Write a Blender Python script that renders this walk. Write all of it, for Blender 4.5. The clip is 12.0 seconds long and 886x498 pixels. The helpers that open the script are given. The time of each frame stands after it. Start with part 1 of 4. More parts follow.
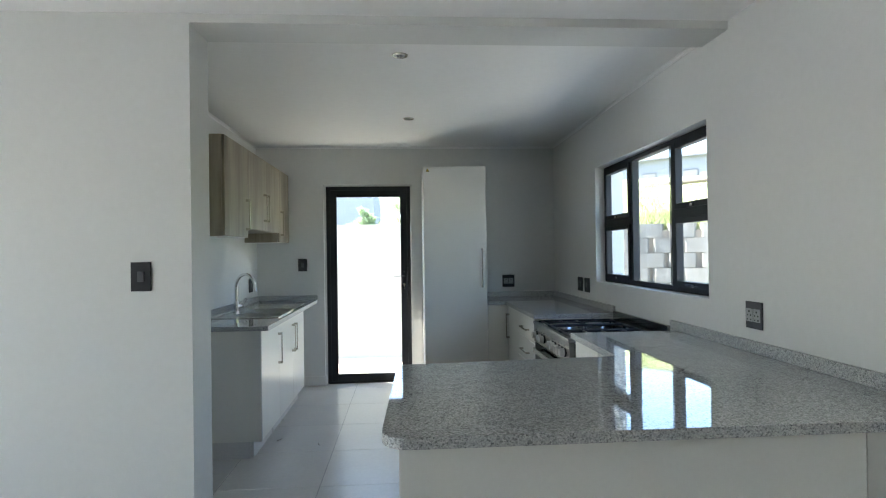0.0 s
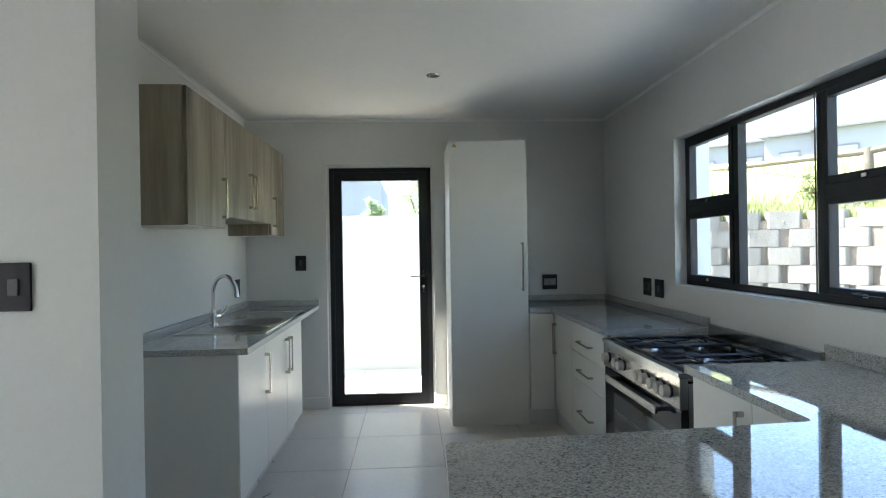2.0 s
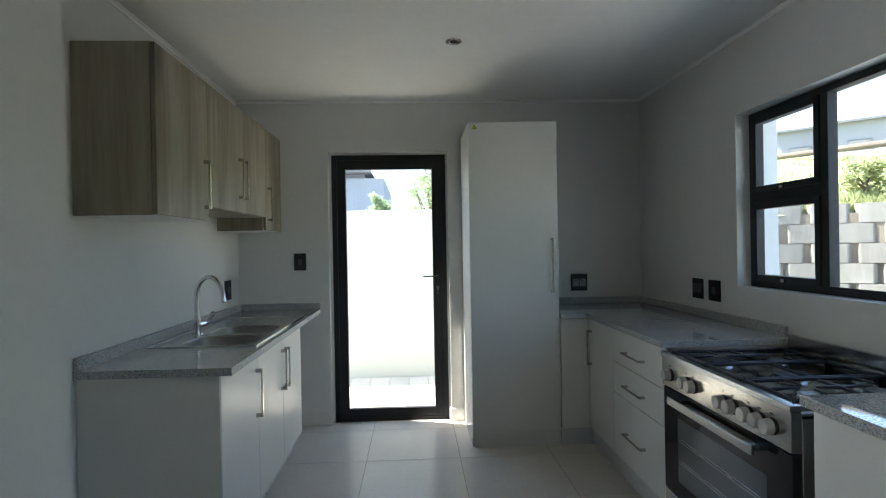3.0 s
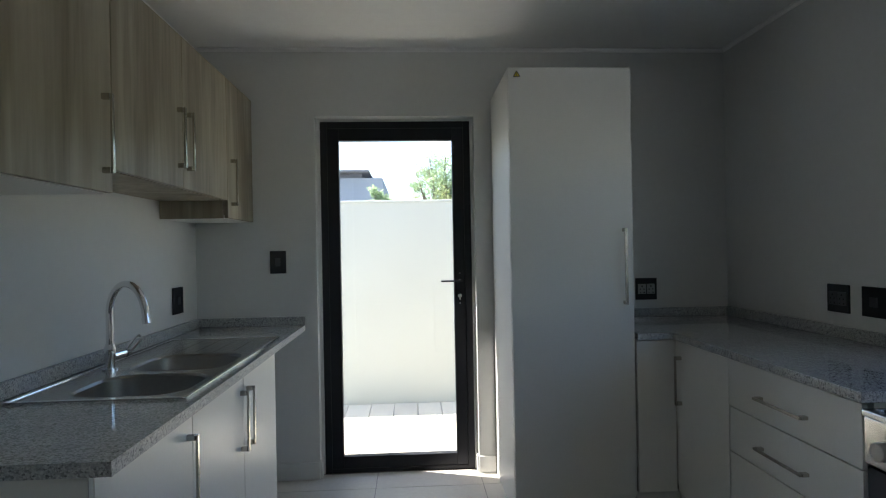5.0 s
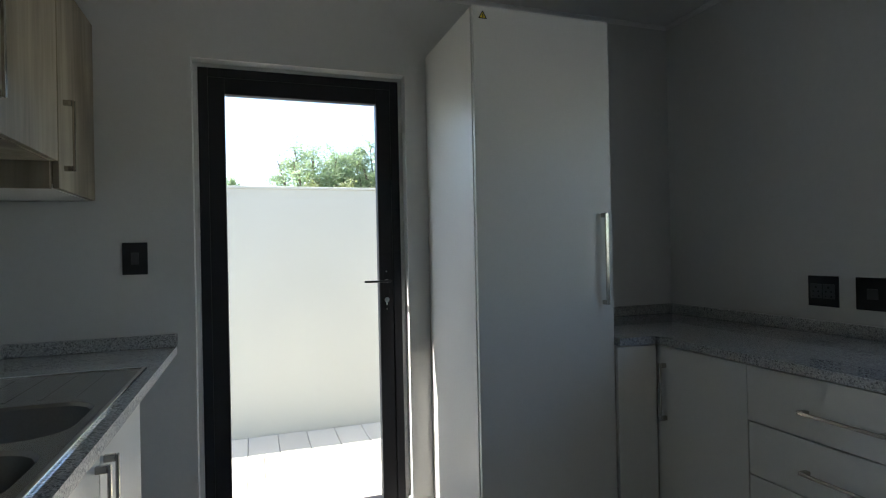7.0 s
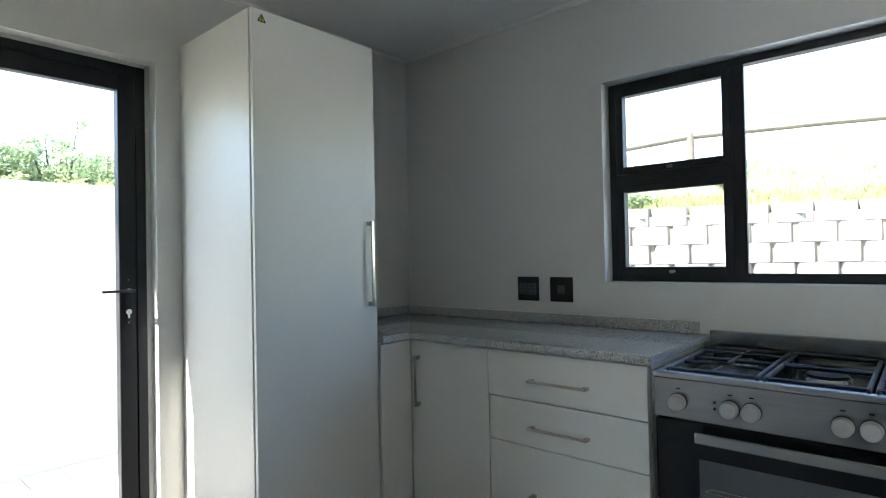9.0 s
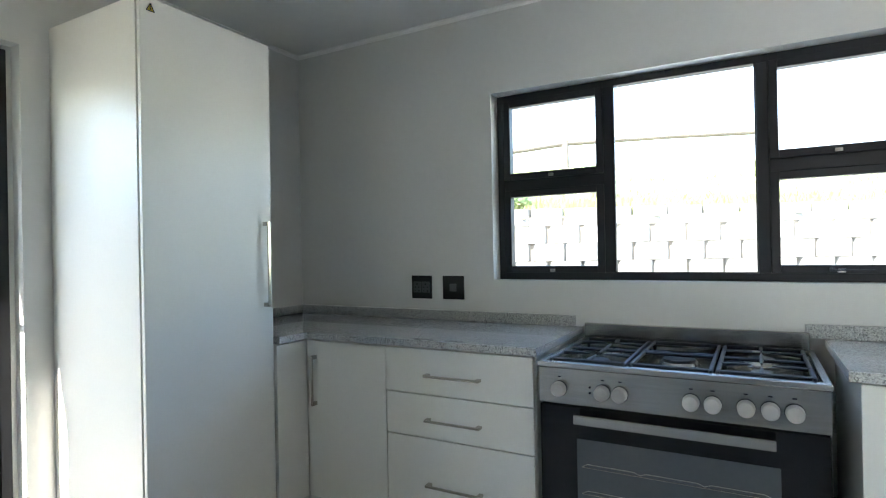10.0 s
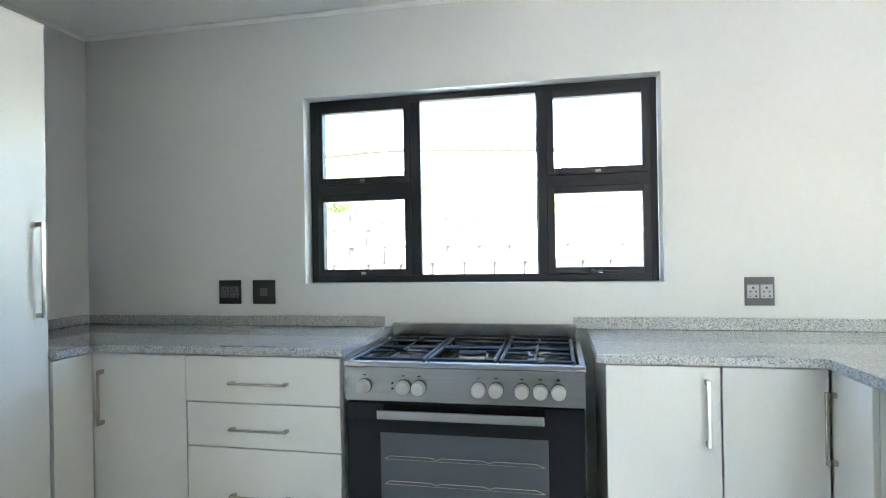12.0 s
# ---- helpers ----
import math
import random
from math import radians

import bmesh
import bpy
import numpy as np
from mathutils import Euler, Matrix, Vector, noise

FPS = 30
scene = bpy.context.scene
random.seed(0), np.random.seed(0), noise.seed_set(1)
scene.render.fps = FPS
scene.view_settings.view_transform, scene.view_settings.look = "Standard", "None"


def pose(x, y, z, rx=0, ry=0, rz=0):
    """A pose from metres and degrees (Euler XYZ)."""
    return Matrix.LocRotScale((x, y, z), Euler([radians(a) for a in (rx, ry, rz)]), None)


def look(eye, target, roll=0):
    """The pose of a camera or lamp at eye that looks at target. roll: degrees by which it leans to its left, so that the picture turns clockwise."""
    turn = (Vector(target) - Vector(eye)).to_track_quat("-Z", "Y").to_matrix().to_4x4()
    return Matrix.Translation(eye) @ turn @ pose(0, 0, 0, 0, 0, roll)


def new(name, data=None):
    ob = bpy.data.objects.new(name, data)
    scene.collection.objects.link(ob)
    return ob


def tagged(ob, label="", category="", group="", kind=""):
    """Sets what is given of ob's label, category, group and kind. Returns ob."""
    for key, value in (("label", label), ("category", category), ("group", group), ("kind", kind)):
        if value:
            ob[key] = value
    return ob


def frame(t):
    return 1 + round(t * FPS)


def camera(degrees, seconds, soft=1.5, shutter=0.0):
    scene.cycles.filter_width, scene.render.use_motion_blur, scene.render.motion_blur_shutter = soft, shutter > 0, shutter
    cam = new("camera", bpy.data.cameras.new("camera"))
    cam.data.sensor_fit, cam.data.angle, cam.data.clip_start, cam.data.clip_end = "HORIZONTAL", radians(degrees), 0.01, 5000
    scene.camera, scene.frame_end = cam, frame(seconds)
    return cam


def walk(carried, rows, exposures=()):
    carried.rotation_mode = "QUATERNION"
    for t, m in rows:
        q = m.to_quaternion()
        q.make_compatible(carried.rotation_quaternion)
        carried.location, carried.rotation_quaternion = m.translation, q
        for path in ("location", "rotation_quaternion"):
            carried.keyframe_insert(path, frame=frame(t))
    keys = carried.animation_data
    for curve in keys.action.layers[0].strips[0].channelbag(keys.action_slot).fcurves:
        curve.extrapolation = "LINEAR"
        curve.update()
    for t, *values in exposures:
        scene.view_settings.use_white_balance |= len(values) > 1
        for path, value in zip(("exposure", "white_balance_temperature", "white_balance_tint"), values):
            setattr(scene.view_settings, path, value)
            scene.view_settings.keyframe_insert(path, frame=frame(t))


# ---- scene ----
# camera and walk
cam = camera(76.9, 12.0, 1.1)
PATH = [
    (0, (0.299, -0.382, 1.384), (0.432, 1.613, 1.395), -0.8),
    (0.5, (0.299, -0.159, 1.397), (0.422, 1.837, 1.4), -0.9),
    (1, (0.248, 0.107, 1.398), (0.362, 2.104, 1.395), -0.9),
    (1.5, (0.218, 0.356, 1.383), (0.326, 2.353, 1.381), -0.9),
    (2, (0.182, 0.666, 1.379), (0.292, 2.663, 1.376), -0.9),
    (2.5, (0.136, 0.938, 1.376), (0.243, 2.935, 1.37), -1.0),
    (3, (0.1, 1.203, 1.368), (0.202, 3.201, 1.359), -1.0),
    (3.5, (0.071, 1.477, 1.375), (0.175, 3.475, 1.369), -1.0),
    (5.5, (-0.07, 2.519, 1.3), (0.049, 4.516, 1.307), -1.1),
    (6, (-0.163, 2.741, 1.274), (0.041, 4.73, 1.299), -1.0),
    (6.5, (-0.244, 2.887, 1.259), (0.129, 4.852, 1.273), -1.1),
    (7, (-0.332, 2.997, 1.273), (0.316, 4.889, 1.28), -1.2),
    (7.5, (-0.486, 3.06, 1.28), (0.466, 4.819, 1.28), -1.1),
    (9.5, (-0.664, 3.063, 1.245), (0.97, 4.216, 1.269), -1.2),
    (10, (-0.729, 3.06, 1.272), (1.015, 4.038, 1.278), -1.1),
    (10.5, (-0.758, 3.037, 1.272), (1.06, 3.87, 1.278), -1.0),
    (11, (-0.774, 3.017, 1.27), (1.108, 3.692, 1.281), -0.8),
    (11.5, (-0.772, 2.984, 1.27), (1.151, 3.534, 1.28), -0.9),
    (12, (-0.782, 2.961, 1.276), (1.177, 3.363, 1.281), -1.0),
]
EXPOSURES = [(0.0, 3.22, 6320, 10), (1.5, 3.14, 6350, 10), (2.0, 3.07, 6400, 10), (2.5, 2.9, 6450, 10), (3.5, 2.5, 6450, 11), (5.5, 2.1, 6330, 13),
             (6.0, 1.9, 6330, 13), (6.5, 1.86, 6330, 13), (7.5, 2.34, 6330, 13), (9.5, 3.58, 6420, 11), (10.5, 4.05, 6430, 11), (12.0, 4.55, 6430, 11)]
walk(cam, [(t, look(eye, target, roll)) for t, eye, target, roll in PATH], EXPOSURES)

# world and sun
SUN_WAY = Vector((0.67, -0.215, -1.0)).normalized()
world = bpy.data.worlds.new("world")
scene.world = world
world.use_nodes = True
wn = world.node_tree.nodes
sky = wn.new("ShaderNodeTexSky")
sky.sky_type = "NISHITA"
sky.sun_disc = False
sky.sun_elevation = math.asin(-SUN_WAY.z)
sky.sun_rotation = math.atan2(-SUN_WAY.x, -SUN_WAY.y)
world.node_tree.links.new(sky.outputs[0], wn["Background"].inputs[0])
wn["Background"].inputs[1].default_value = 0.15
sun = new("sun", bpy.data.lights.new("sun", "SUN"))
sun.data.energy = 4.4
sun.data.angle = radians(0.5)
sun.data.color = (1.0, 0.96, 0.9)
sun.matrix_world = look((0, 0, 8), Vector((0, 0, 8)) + SUN_WAY)


# ---- materials ----
def material(name, colour, rough=0.5, metal=0.0, second=None, scale=4.0, fine=60.0, mix=0.5, bump=0.0, bump_scale=80.0, stretch=(1, 1, 1), spread=0.0, coat=0.0, specular=0.5, placed=False):
    """Principled material with two scales of variation between two colours, and fine relief."""
    m = bpy.data.materials.new(name)
    m.use_nodes = True
    n, l = m.node_tree.nodes, m.node_tree.links
    p = n["Principled BSDF"]
    p.inputs["Roughness"].default_value = rough
    p.inputs["Metallic"].default_value = metal
    p.inputs["Coat Weight"].default_value = coat
    p.inputs["Specular IOR Level"].default_value = specular
    second = second or tuple(c * 0.9 for c in colour)
    tc = n.new("ShaderNodeTexCoord")
    mp = n.new("ShaderNodeMapping")
    mp.inputs["Scale"].default_value = stretch
    where = n.new("ShaderNodeNewGeometry").outputs["Position"] if placed else tc.outputs["Object"]
    l.new(where, mp.inputs["Vector"])
    big, small = n.new("ShaderNodeTexNoise"), n.new("ShaderNodeTexNoise")
    for node, sc, det in ((big, scale, 3), (small, fine, 4)):
        node.inputs["Scale"].default_value = sc
        node.inputs["Detail"].default_value = det
        l.new(mp.outputs[0], node.inputs["Vector"])
    add = n.new("ShaderNodeMath")
    add.operation = "MULTIPLY_ADD"
    add.inputs[1].default_value = 1 - mix
    l.new(big.outputs[0], add.inputs[0])
    scaled = n.new("ShaderNodeMath")
    scaled.operation = "MULTIPLY"
    scaled.inputs[1].default_value = mix
    l.new(small.outputs[0], scaled.inputs[0])
    l.new(scaled.outputs[0], add.inputs[2])
    ramp = n.new("ShaderNodeValToRGB")
    ramp.color_ramp.elements[0].position, ramp.color_ramp.elements[1].position = 0.35, 0.65
    ramp.color_ramp.elements[0].color = (*second, 1)
    ramp.color_ramp.elements[1].color = (*colour, 1)
    l.new(add.outputs[0], ramp.inputs[0])
    out = ramp.outputs[0]
    if spread:
        info = n.new("ShaderNodeObjectInfo")
        hsv = n.new("ShaderNodeHueSaturation")
        rng = n.new("ShaderNodeMapRange")
        rng.inputs["To Min"].default_value, rng.inputs["To Max"].default_value = 1 - spread, 1 + spread
        l.new(info.outputs["Random"], rng.inputs["Value"])
        l.new(rng.outputs[0], hsv.inputs["Value"])
        l.new(out, hsv.inputs["Color"])
        out = hsv.outputs[0]
    l.new(out, p.inputs["Base Color"])
    if bump:
        bn = n.new("ShaderNodeTexNoise")
        bn.inputs["Scale"].default_value = bump_scale
        bn.inputs["Detail"].default_value = 4
        l.new(mp.outputs[0], bn.inputs["Vector"])
        bp = n.new("ShaderNodeBump")
        bp.inputs["Strength"].default_value = bump
        bp.inputs["Distance"].default_value = 0.004
        l.new(bn.outputs[0], bp.inputs["Height"])
        l.new(bp.outputs[0], p.inputs["Normal"])
    return m


def granite_material(name, rough, coat):
    m = bpy.data.materials.new(name)
    m.use_nodes = True
    n, l = m.node_tree.nodes, m.node_tree.links
    p = n["Principled BSDF"]
    tc = n.new("ShaderNodeTexCoord")
    v1, v2, nz = n.new("ShaderNodeTexVoronoi"), n.new("ShaderNodeTexVoronoi"), n.new("ShaderNodeTexNoise")
    v1.inputs["Scale"].default_value = 270
    v2.inputs["Scale"].default_value = 190
    nz.inputs["Scale"].default_value = 14
    for node in (v1, v2, nz):
        l.new(tc.outputs["Object"], node.inputs["Vector"])
    r1, r2 = n.new("ShaderNodeValToRGB"), n.new("ShaderNodeValToRGB")
    r1.color_ramp.interpolation = r2.color_ramp.interpolation = "CONSTANT"
    for r, stops in ((r1, ((0, (0.05, 0.052, 0.055)), (0.15, (0.28, 0.285, 0.28)), (0.45, (0.44, 0.445, 0.43)), (0.75, (0.6, 0.6, 0.575)))),
                     (r2, ((0, (0.15, 0.152, 0.155)), (0.2, (0.38, 0.385, 0.375)), (0.65, (0.5, 0.5, 0.48))))):
        e = r.color_ramp.elements
        e[0].position, e[0].color = 0, (*stops[0][1], 1)
        e[1].position, e[1].color = stops[1][0], (*stops[1][1], 1)
        for pos, c in stops[2:]:
            e.new(pos).color = (*c, 1)
    sep1, sep2 = n.new("ShaderNodeSeparateColor"), n.new("ShaderNodeSeparateColor")
    l.new(v1.outputs["Color"], sep1.inputs[0])
    l.new(v2.outputs["Color"], sep2.inputs[0])
    l.new(sep1.outputs[0], r1.inputs[0])
    l.new(sep2.outputs[0], r2.inputs[0])
    mx = n.new("ShaderNodeMix")
    mx.data_type = "RGBA"
    l.new(nz.outputs[0], mx.inputs[0])
    l.new(r1.outputs[0], mx.inputs[6])
    l.new(r2.outputs[0], mx.inputs[7])
    l.new(mx.outputs[2], p.inputs["Base Color"])
    p.inputs["Roughness"].default_value = rough
    p.inputs["IOR"].default_value = 1.6
    p.inputs["Coat Weight"].default_value = coat
    p.inputs["Coat Roughness"].default_value = 0.02
    return m


def wood_material(name, light, dark):
    m = bpy.data.materials.new(name)
    m.use_nodes = True
    n, l = m.node_tree.nodes, m.node_tree.links
    p = n["Principled BSDF"]
    tc, mp = n.new("ShaderNodeTexCoord"), n.new("ShaderNodeMapping")
    mp.inputs["Scale"].default_value = (5.5, 5.5, 0.75)
    l.new(tc.outputs["Object"], mp.inputs["Vector"])
    info = n.new("ShaderNodeObjectInfo")
    shift = n.new("ShaderNodeMath")
    shift.operation = "MULTIPLY"
    shift.inputs[1].default_value = 37
    l.new(info.outputs["Random"], shift.inputs[0])
    l.new(shift.outputs[0], mp.inputs["Location"])
    a, b = n.new("ShaderNodeTexNoise"), n.new("ShaderNodeTexNoise")
    a.inputs["Scale"].default_value, a.inputs["Detail"].default_value, a.inputs["Distortion"].default_value = 0.9, 6, 1.2
    b.inputs["Scale"].default_value, b.inputs["Detail"].default_value = 9, 6
    mp2 = n.new("ShaderNodeMapping")
    mp2.inputs["Scale"].default_value = (1, 1, 0.45)
    l.new(mp.outputs[0], a.inputs["Vector"])
    l.new(mp.outputs[0], mp2.inputs["Vector"])
    l.new(mp2.outputs[0], b.inputs["Vector"])
    mixer = n.new("ShaderNodeMath")
    mixer.operation = "MULTIPLY_ADD"
    mixer.inputs[1].default_value = 0.28
    l.new(b.outputs[0], mixer.inputs[0])
    half = n.new("ShaderNodeMath")
    half.operation = "MULTIPLY"
    half.inputs[1].default_value = 0.72
    l.new(a.outputs[0], half.inputs[0])
    l.new(half.outputs[0], mixer.inputs[2])
    r = n.new("ShaderNodeValToRGB")
    r.color_ramp.elements[0].position, r.color_ramp.elements[0].color = 0.36, (*dark, 1)
    r.color_ramp.elements[1].position, r.color_ramp.elements[1].color = 0.6, (*light, 1)
    l.new(mixer.outputs[0], r.inputs[0])
    knot, spot, dim = n.new("ShaderNodeTexVoronoi"), n.new("ShaderNodeMapRange"), n.new("ShaderNodeMix")
    knot.inputs["Scale"].default_value = 0.8
    spot.inputs["From Min"].default_value, spot.inputs["From Max"].default_value = 0.05, 0.2
    spot.inputs["To Min"].default_value, spot.inputs["To Max"].default_value = 0.8, 0.0
    warp = n.new("ShaderNodeMapping")
    warp.inputs["Scale"].default_value = (0.55, 0.55, 1.6)
    l.new(mp.outputs[0], warp.inputs["Vector"])
    l.new(warp.outputs[0], knot.inputs["Vector"])
    l.new(knot.outputs["Distance"], spot.inputs["Value"])
    dim.data_type = "RGBA"
    l.new(spot.outputs[0], dim.inputs[0])
    l.new(r.outputs[0], dim.inputs[6])
    dim.inputs[7].default_value = (dark[0] * 0.45, dark[1] * 0.45, dark[2] * 0.45, 1)
    l.new(dim.outputs[2], p.inputs["Base Color"])
    p.inputs["Roughness"].default_value = 0.45
    bp = n.new("ShaderNodeBump")
    bp.inputs["Strength"].default_value = 0.15
    bp.inputs["Distance"].default_value = 0.002
    l.new(b.outputs[0], bp.inputs["Height"])
    l.new(bp.outputs[0], p.inputs["Normal"])
    return m


def glass_material(name, tint=(1, 1, 1)):
    m = bpy.data.materials.new(name)
    m.use_nodes = True
    n, l = m.node_tree.nodes, m.node_tree.links
    n.remove(n["Principled BSDF"])
    t, g, mix, fr = n.new("ShaderNodeBsdfTransparent"), n.new("ShaderNodeBsdfGlossy"), n.new("ShaderNodeMixShader"), n.new("ShaderNodeLayerWeight")
    fr.inputs["Blend"].default_value = 0.5
    power, gain = n.new("ShaderNodeMath"), n.new("ShaderNodeMath")
    power.operation, gain.operation = "POWER", "MULTIPLY_ADD"
    power.inputs[1].default_value = 5.0
    gain.inputs[1].default_value, gain.inputs[2].default_value = 0.8, 0.03
    l.new(fr.outputs["Facing"], power.inputs[0])
    l.new(power.outputs[0], gain.inputs[0])
    t.inputs[0].default_value = (*tint, 1)
    g.inputs["Roughness"].default_value = 0.0
    l.new(gain.outputs[0], mix.inputs[0])
    l.new(t.outputs[0], mix.inputs[1])
    l.new(g.outputs[0], mix.inputs[2])
    l.new(mix.outputs[0], n["Material Output"].inputs[0])
    return m


PAINT = material("wall_paint", (0.68, 0.68, 0.648), 0.65, second=(0.655, 0.655, 0.623), scale=1.5, fine=30, bump=0.12, bump_scale=90)
CEIL = material("ceiling_paint", (0.86, 0.855, 0.83), 0.7, second=(0.83, 0.825, 0.8), scale=1.2, fine=20, bump=0.08, bump_scale=60)
TILE = material("floor_tile", (0.56, 0.53, 0.475), 0.3, second=(0.5, 0.47, 0.42), scale=3, fine=40, spread=0.03, bump=0.04, bump_scale=30, placed=True)
GROUT = material("grout", (0.22, 0.21, 0.2), 0.9, fine=200)
WHITE = material("white_melamine", (0.73, 0.72, 0.668), 0.36, second=(0.705, 0.695, 0.643), scale=2, fine=90, bump=0.05, bump_scale=220)
EDGE = material("grey_edging", (0.42, 0.42, 0.41), 0.5)
KICK = material("kickboard", (0.62, 0.61, 0.59), 0.45)
WOOD = wood_material("oak_laminate", (0.36, 0.318, 0.232), (0.185, 0.158, 0.108))
GRANITE = granite_material("granite", 0.035, 0.22)
HONED = granite_material("honed_granite", 0.4, 0.0)
STEEL = material("brushed_steel", (0.5, 0.495, 0.48), 0.27, 1.0, second=(0.43, 0.425, 0.41), scale=3, fine=120, stretch=(1, 0.05, 1), bump=0.03, bump_scale=300)
SINK = material("sink_steel", (0.47, 0.455, 0.43), 0.27, 1.0, second=(0.52, 0.51, 0.49), scale=5, fine=140, bump=0.02, bump_scale=250)
# the sink's steel in a darker, slightly rougher tone for the bowls
BOWL_STEEL = material("darker_bowl_steel", (0.36, 0.345, 0.315), 0.33, 1.0, second=(0.41, 0.395, 0.365), scale=5, fine=140, bump=0.02, bump_scale=250)
CHROME = material("chrome", (0.8, 0.8, 0.8), 0.06, 1.0, second=(0.76, 0.76, 0.76))
NICKEL = material("satin_nickel", (0.52, 0.49, 0.44), 0.22, 1.0, second=(0.46, 0.435, 0.39), fine=150)
ALU = material("charcoal_aluminium", (0.019, 0.02, 0.024), 0.5, second=(0.015, 0.016, 0.019), fine=300, bump=0.04, bump_scale=400, specular=0.3)
GASKET = material("rubber_gasket", (0.01, 0.01, 0.01), 0.7)
PLATE = material("black_plate", (0.02, 0.02, 0.022), 0.5, second=(0.016, 0.016, 0.018), specular=0.3)
GREY_PLATE = material("grey_plate", (0.045, 0.045, 0.048), 0.45)
MODULE = material("grey_module", (0.07, 0.07, 0.073), 0.45)
MODULE_W = material("white_module", (0.34, 0.34, 0.335), 0.4)
IRON = material("cast_iron", (0.013, 0.014, 0.02), 0.42, second=(0.009, 0.01, 0.014), bump=0.25, bump_scale=300, specular=0.35)
BLACKGLASS = material("black_oven_glass", (0.008, 0.008, 0.01), 0.06, specular=0.35)
OVENDARK = material("oven_window_glass", (0.075, 0.083, 0.088), 0.08, coat=0.3)
KNOB = material("silver_knob", (0.46, 0.445, 0.415), 0.35, 0.25)
PANEL = material("panel_steel", (0.44, 0.43, 0.405), 0.2, 1.0, second=(0.36, 0.35, 0.33), scale=3, fine=120, stretch=(1, 0.05, 1), bump=0.03, bump_scale=300)
HOBPLATE = material("hob_plate_steel", (0.3, 0.295, 0.285), 0.16, 1.0, second=(0.25, 0.245, 0.235), fine=120)
LEVER = material("dark_satin_lever", (0.07, 0.07, 0.075), 0.3, 0.8, second=(0.055, 0.055, 0.06))
GLASS = glass_material("clear_glass", (0.96, 0.98, 0.97))
PLASTER = material("yard_plaster", (0.55, 0.545, 0.482), 0.85, second=(0.5, 0.495, 0.437), scale=1.5, fine=40, bump=0.3, bump_scale=50)
PAVER = material("paver", (0.62, 0.57, 0.48), 0.9, second=(0.53, 0.485, 0.405), scale=4, fine=60, spread=0.08, placed=True, bump=0.4, bump_scale=80)
SAND = material("joint_sand", (0.22, 0.2, 0.17), 0.95)
BLOCK = material("retaining_concrete", (0.22, 0.21, 0.187), 0.9, second=(0.145, 0.136, 0.117), scale=7, fine=40, stretch=(1, 1, 0.22), spread=0.1, placed=True, bump=0.5, bump_scale=60)
SOIL = material("soil", (0.2, 0.17, 0.13), 0.95, second=(0.13, 0.105, 0.08), scale=3, bump=0.5)
EARTH = material("sandy_earth", (0.5, 0.495, 0.465), 0.95, second=(0.43, 0.425, 0.395), scale=0.6, fine=12, bump=0.4)
GRASS = material("grass", (0.35, 0.38, 0.18), 0.85, second=(0.26, 0.29, 0.13), scale=1.5, fine=30, bump=0.6, bump_scale=40)


def leaf_material(name, dark, middle, light):
    """Thin leaves that let some light through, each with a shade of its own."""
    m = bpy.data.materials.new(name)
    m.use_nodes = True
    n, l = m.node_tree.nodes, m.node_tree.links
    p = n["Principled BSDF"]
    p.inputs["Roughness"].default_value = 0.5
    geo, tc, drift = n.new("ShaderNodeNewGeometry"), n.new("ShaderNodeTexCoord"), n.new("ShaderNodeTexNoise")
    drift.inputs["Scale"].default_value = 2.2
    l.new(tc.outputs["Object"], drift.inputs["Vector"])
    add, ramp = n.new("ShaderNodeMath"), n.new("ShaderNodeValToRGB")
    add.operation = "MULTIPLY_ADD"
    add.inputs[1].default_value = 0.45
    l.new(geo.outputs["Random Per Island"], add.inputs[0])
    half = n.new("ShaderNodeMath")
    half.operation = "MULTIPLY"
    half.inputs[1].default_value = 0.55
    l.new(drift.outputs[0], half.inputs[0])
    l.new(half.outputs[0], add.inputs[2])
    ramp.color_ramp.elements[0].position, ramp.color_ramp.elements[0].color = 0.2, (*dark, 1)
    ramp.color_ramp.elements[1].position, ramp.color_ramp.elements[1].color = 0.8, (*light, 1)
    mid = ramp.color_ramp.elements.new(0.5)
    mid.color = (*middle, 1)
    l.new(add.outputs[0], ramp.inputs[0])
    l.new(ramp.outputs[0], p.inputs["Base Color"])
    thin, both = n.new("ShaderNodeBsdfTranslucent"), n.new("ShaderNodeMixShader")
    l.new(ramp.outputs[0], thin.inputs["Color"])
    both.inputs[0].default_value = 0.58
    l.new(p.outputs[0], both.inputs[1])
    l.new(thin.outputs[0], both.inputs[2])
    l.new(both.outputs[0], n["Material Output"].inputs["Surface"])
    return m


LEAF = leaf_material("leaf", (0.17, 0.25, 0.14), (0.28, 0.37, 0.19), (0.4, 0.47, 0.25))
DRY_LEAF = leaf_material("yellowing_leaf", (0.15, 0.18, 0.07), (0.27, 0.31, 0.12), (0.4, 0.4, 0.2))
BLADE = leaf_material("grass_blade", (0.24, 0.27, 0.11), (0.36, 0.39, 0.18), (0.48, 0.48, 0.26))
BARK = material("bark", (0.12, 0.09, 0.065), 0.9, bump=0.6, bump_scale=40)
TIMBER = material("weathered_pole", (0.13, 0.105, 0.08), 0.85, second=(0.08, 0.065, 0.05), bump=0.4)
FARWALL = material("far_house_paint", (0.12, 0.125, 0.145), 0.85, second=(0.1, 0.105, 0.125), scale=1)
NEARWALL = material("grey_blue_house_paint", (0.2, 0.22, 0.255), 0.85, second=(0.175, 0.195, 0.23), scale=1)
FARWHITE = material("far_house_white", (0.22, 0.225, 0.27), 0.85)
ROOF = material("far_roof", (0.13, 0.13, 0.14), 0.7)
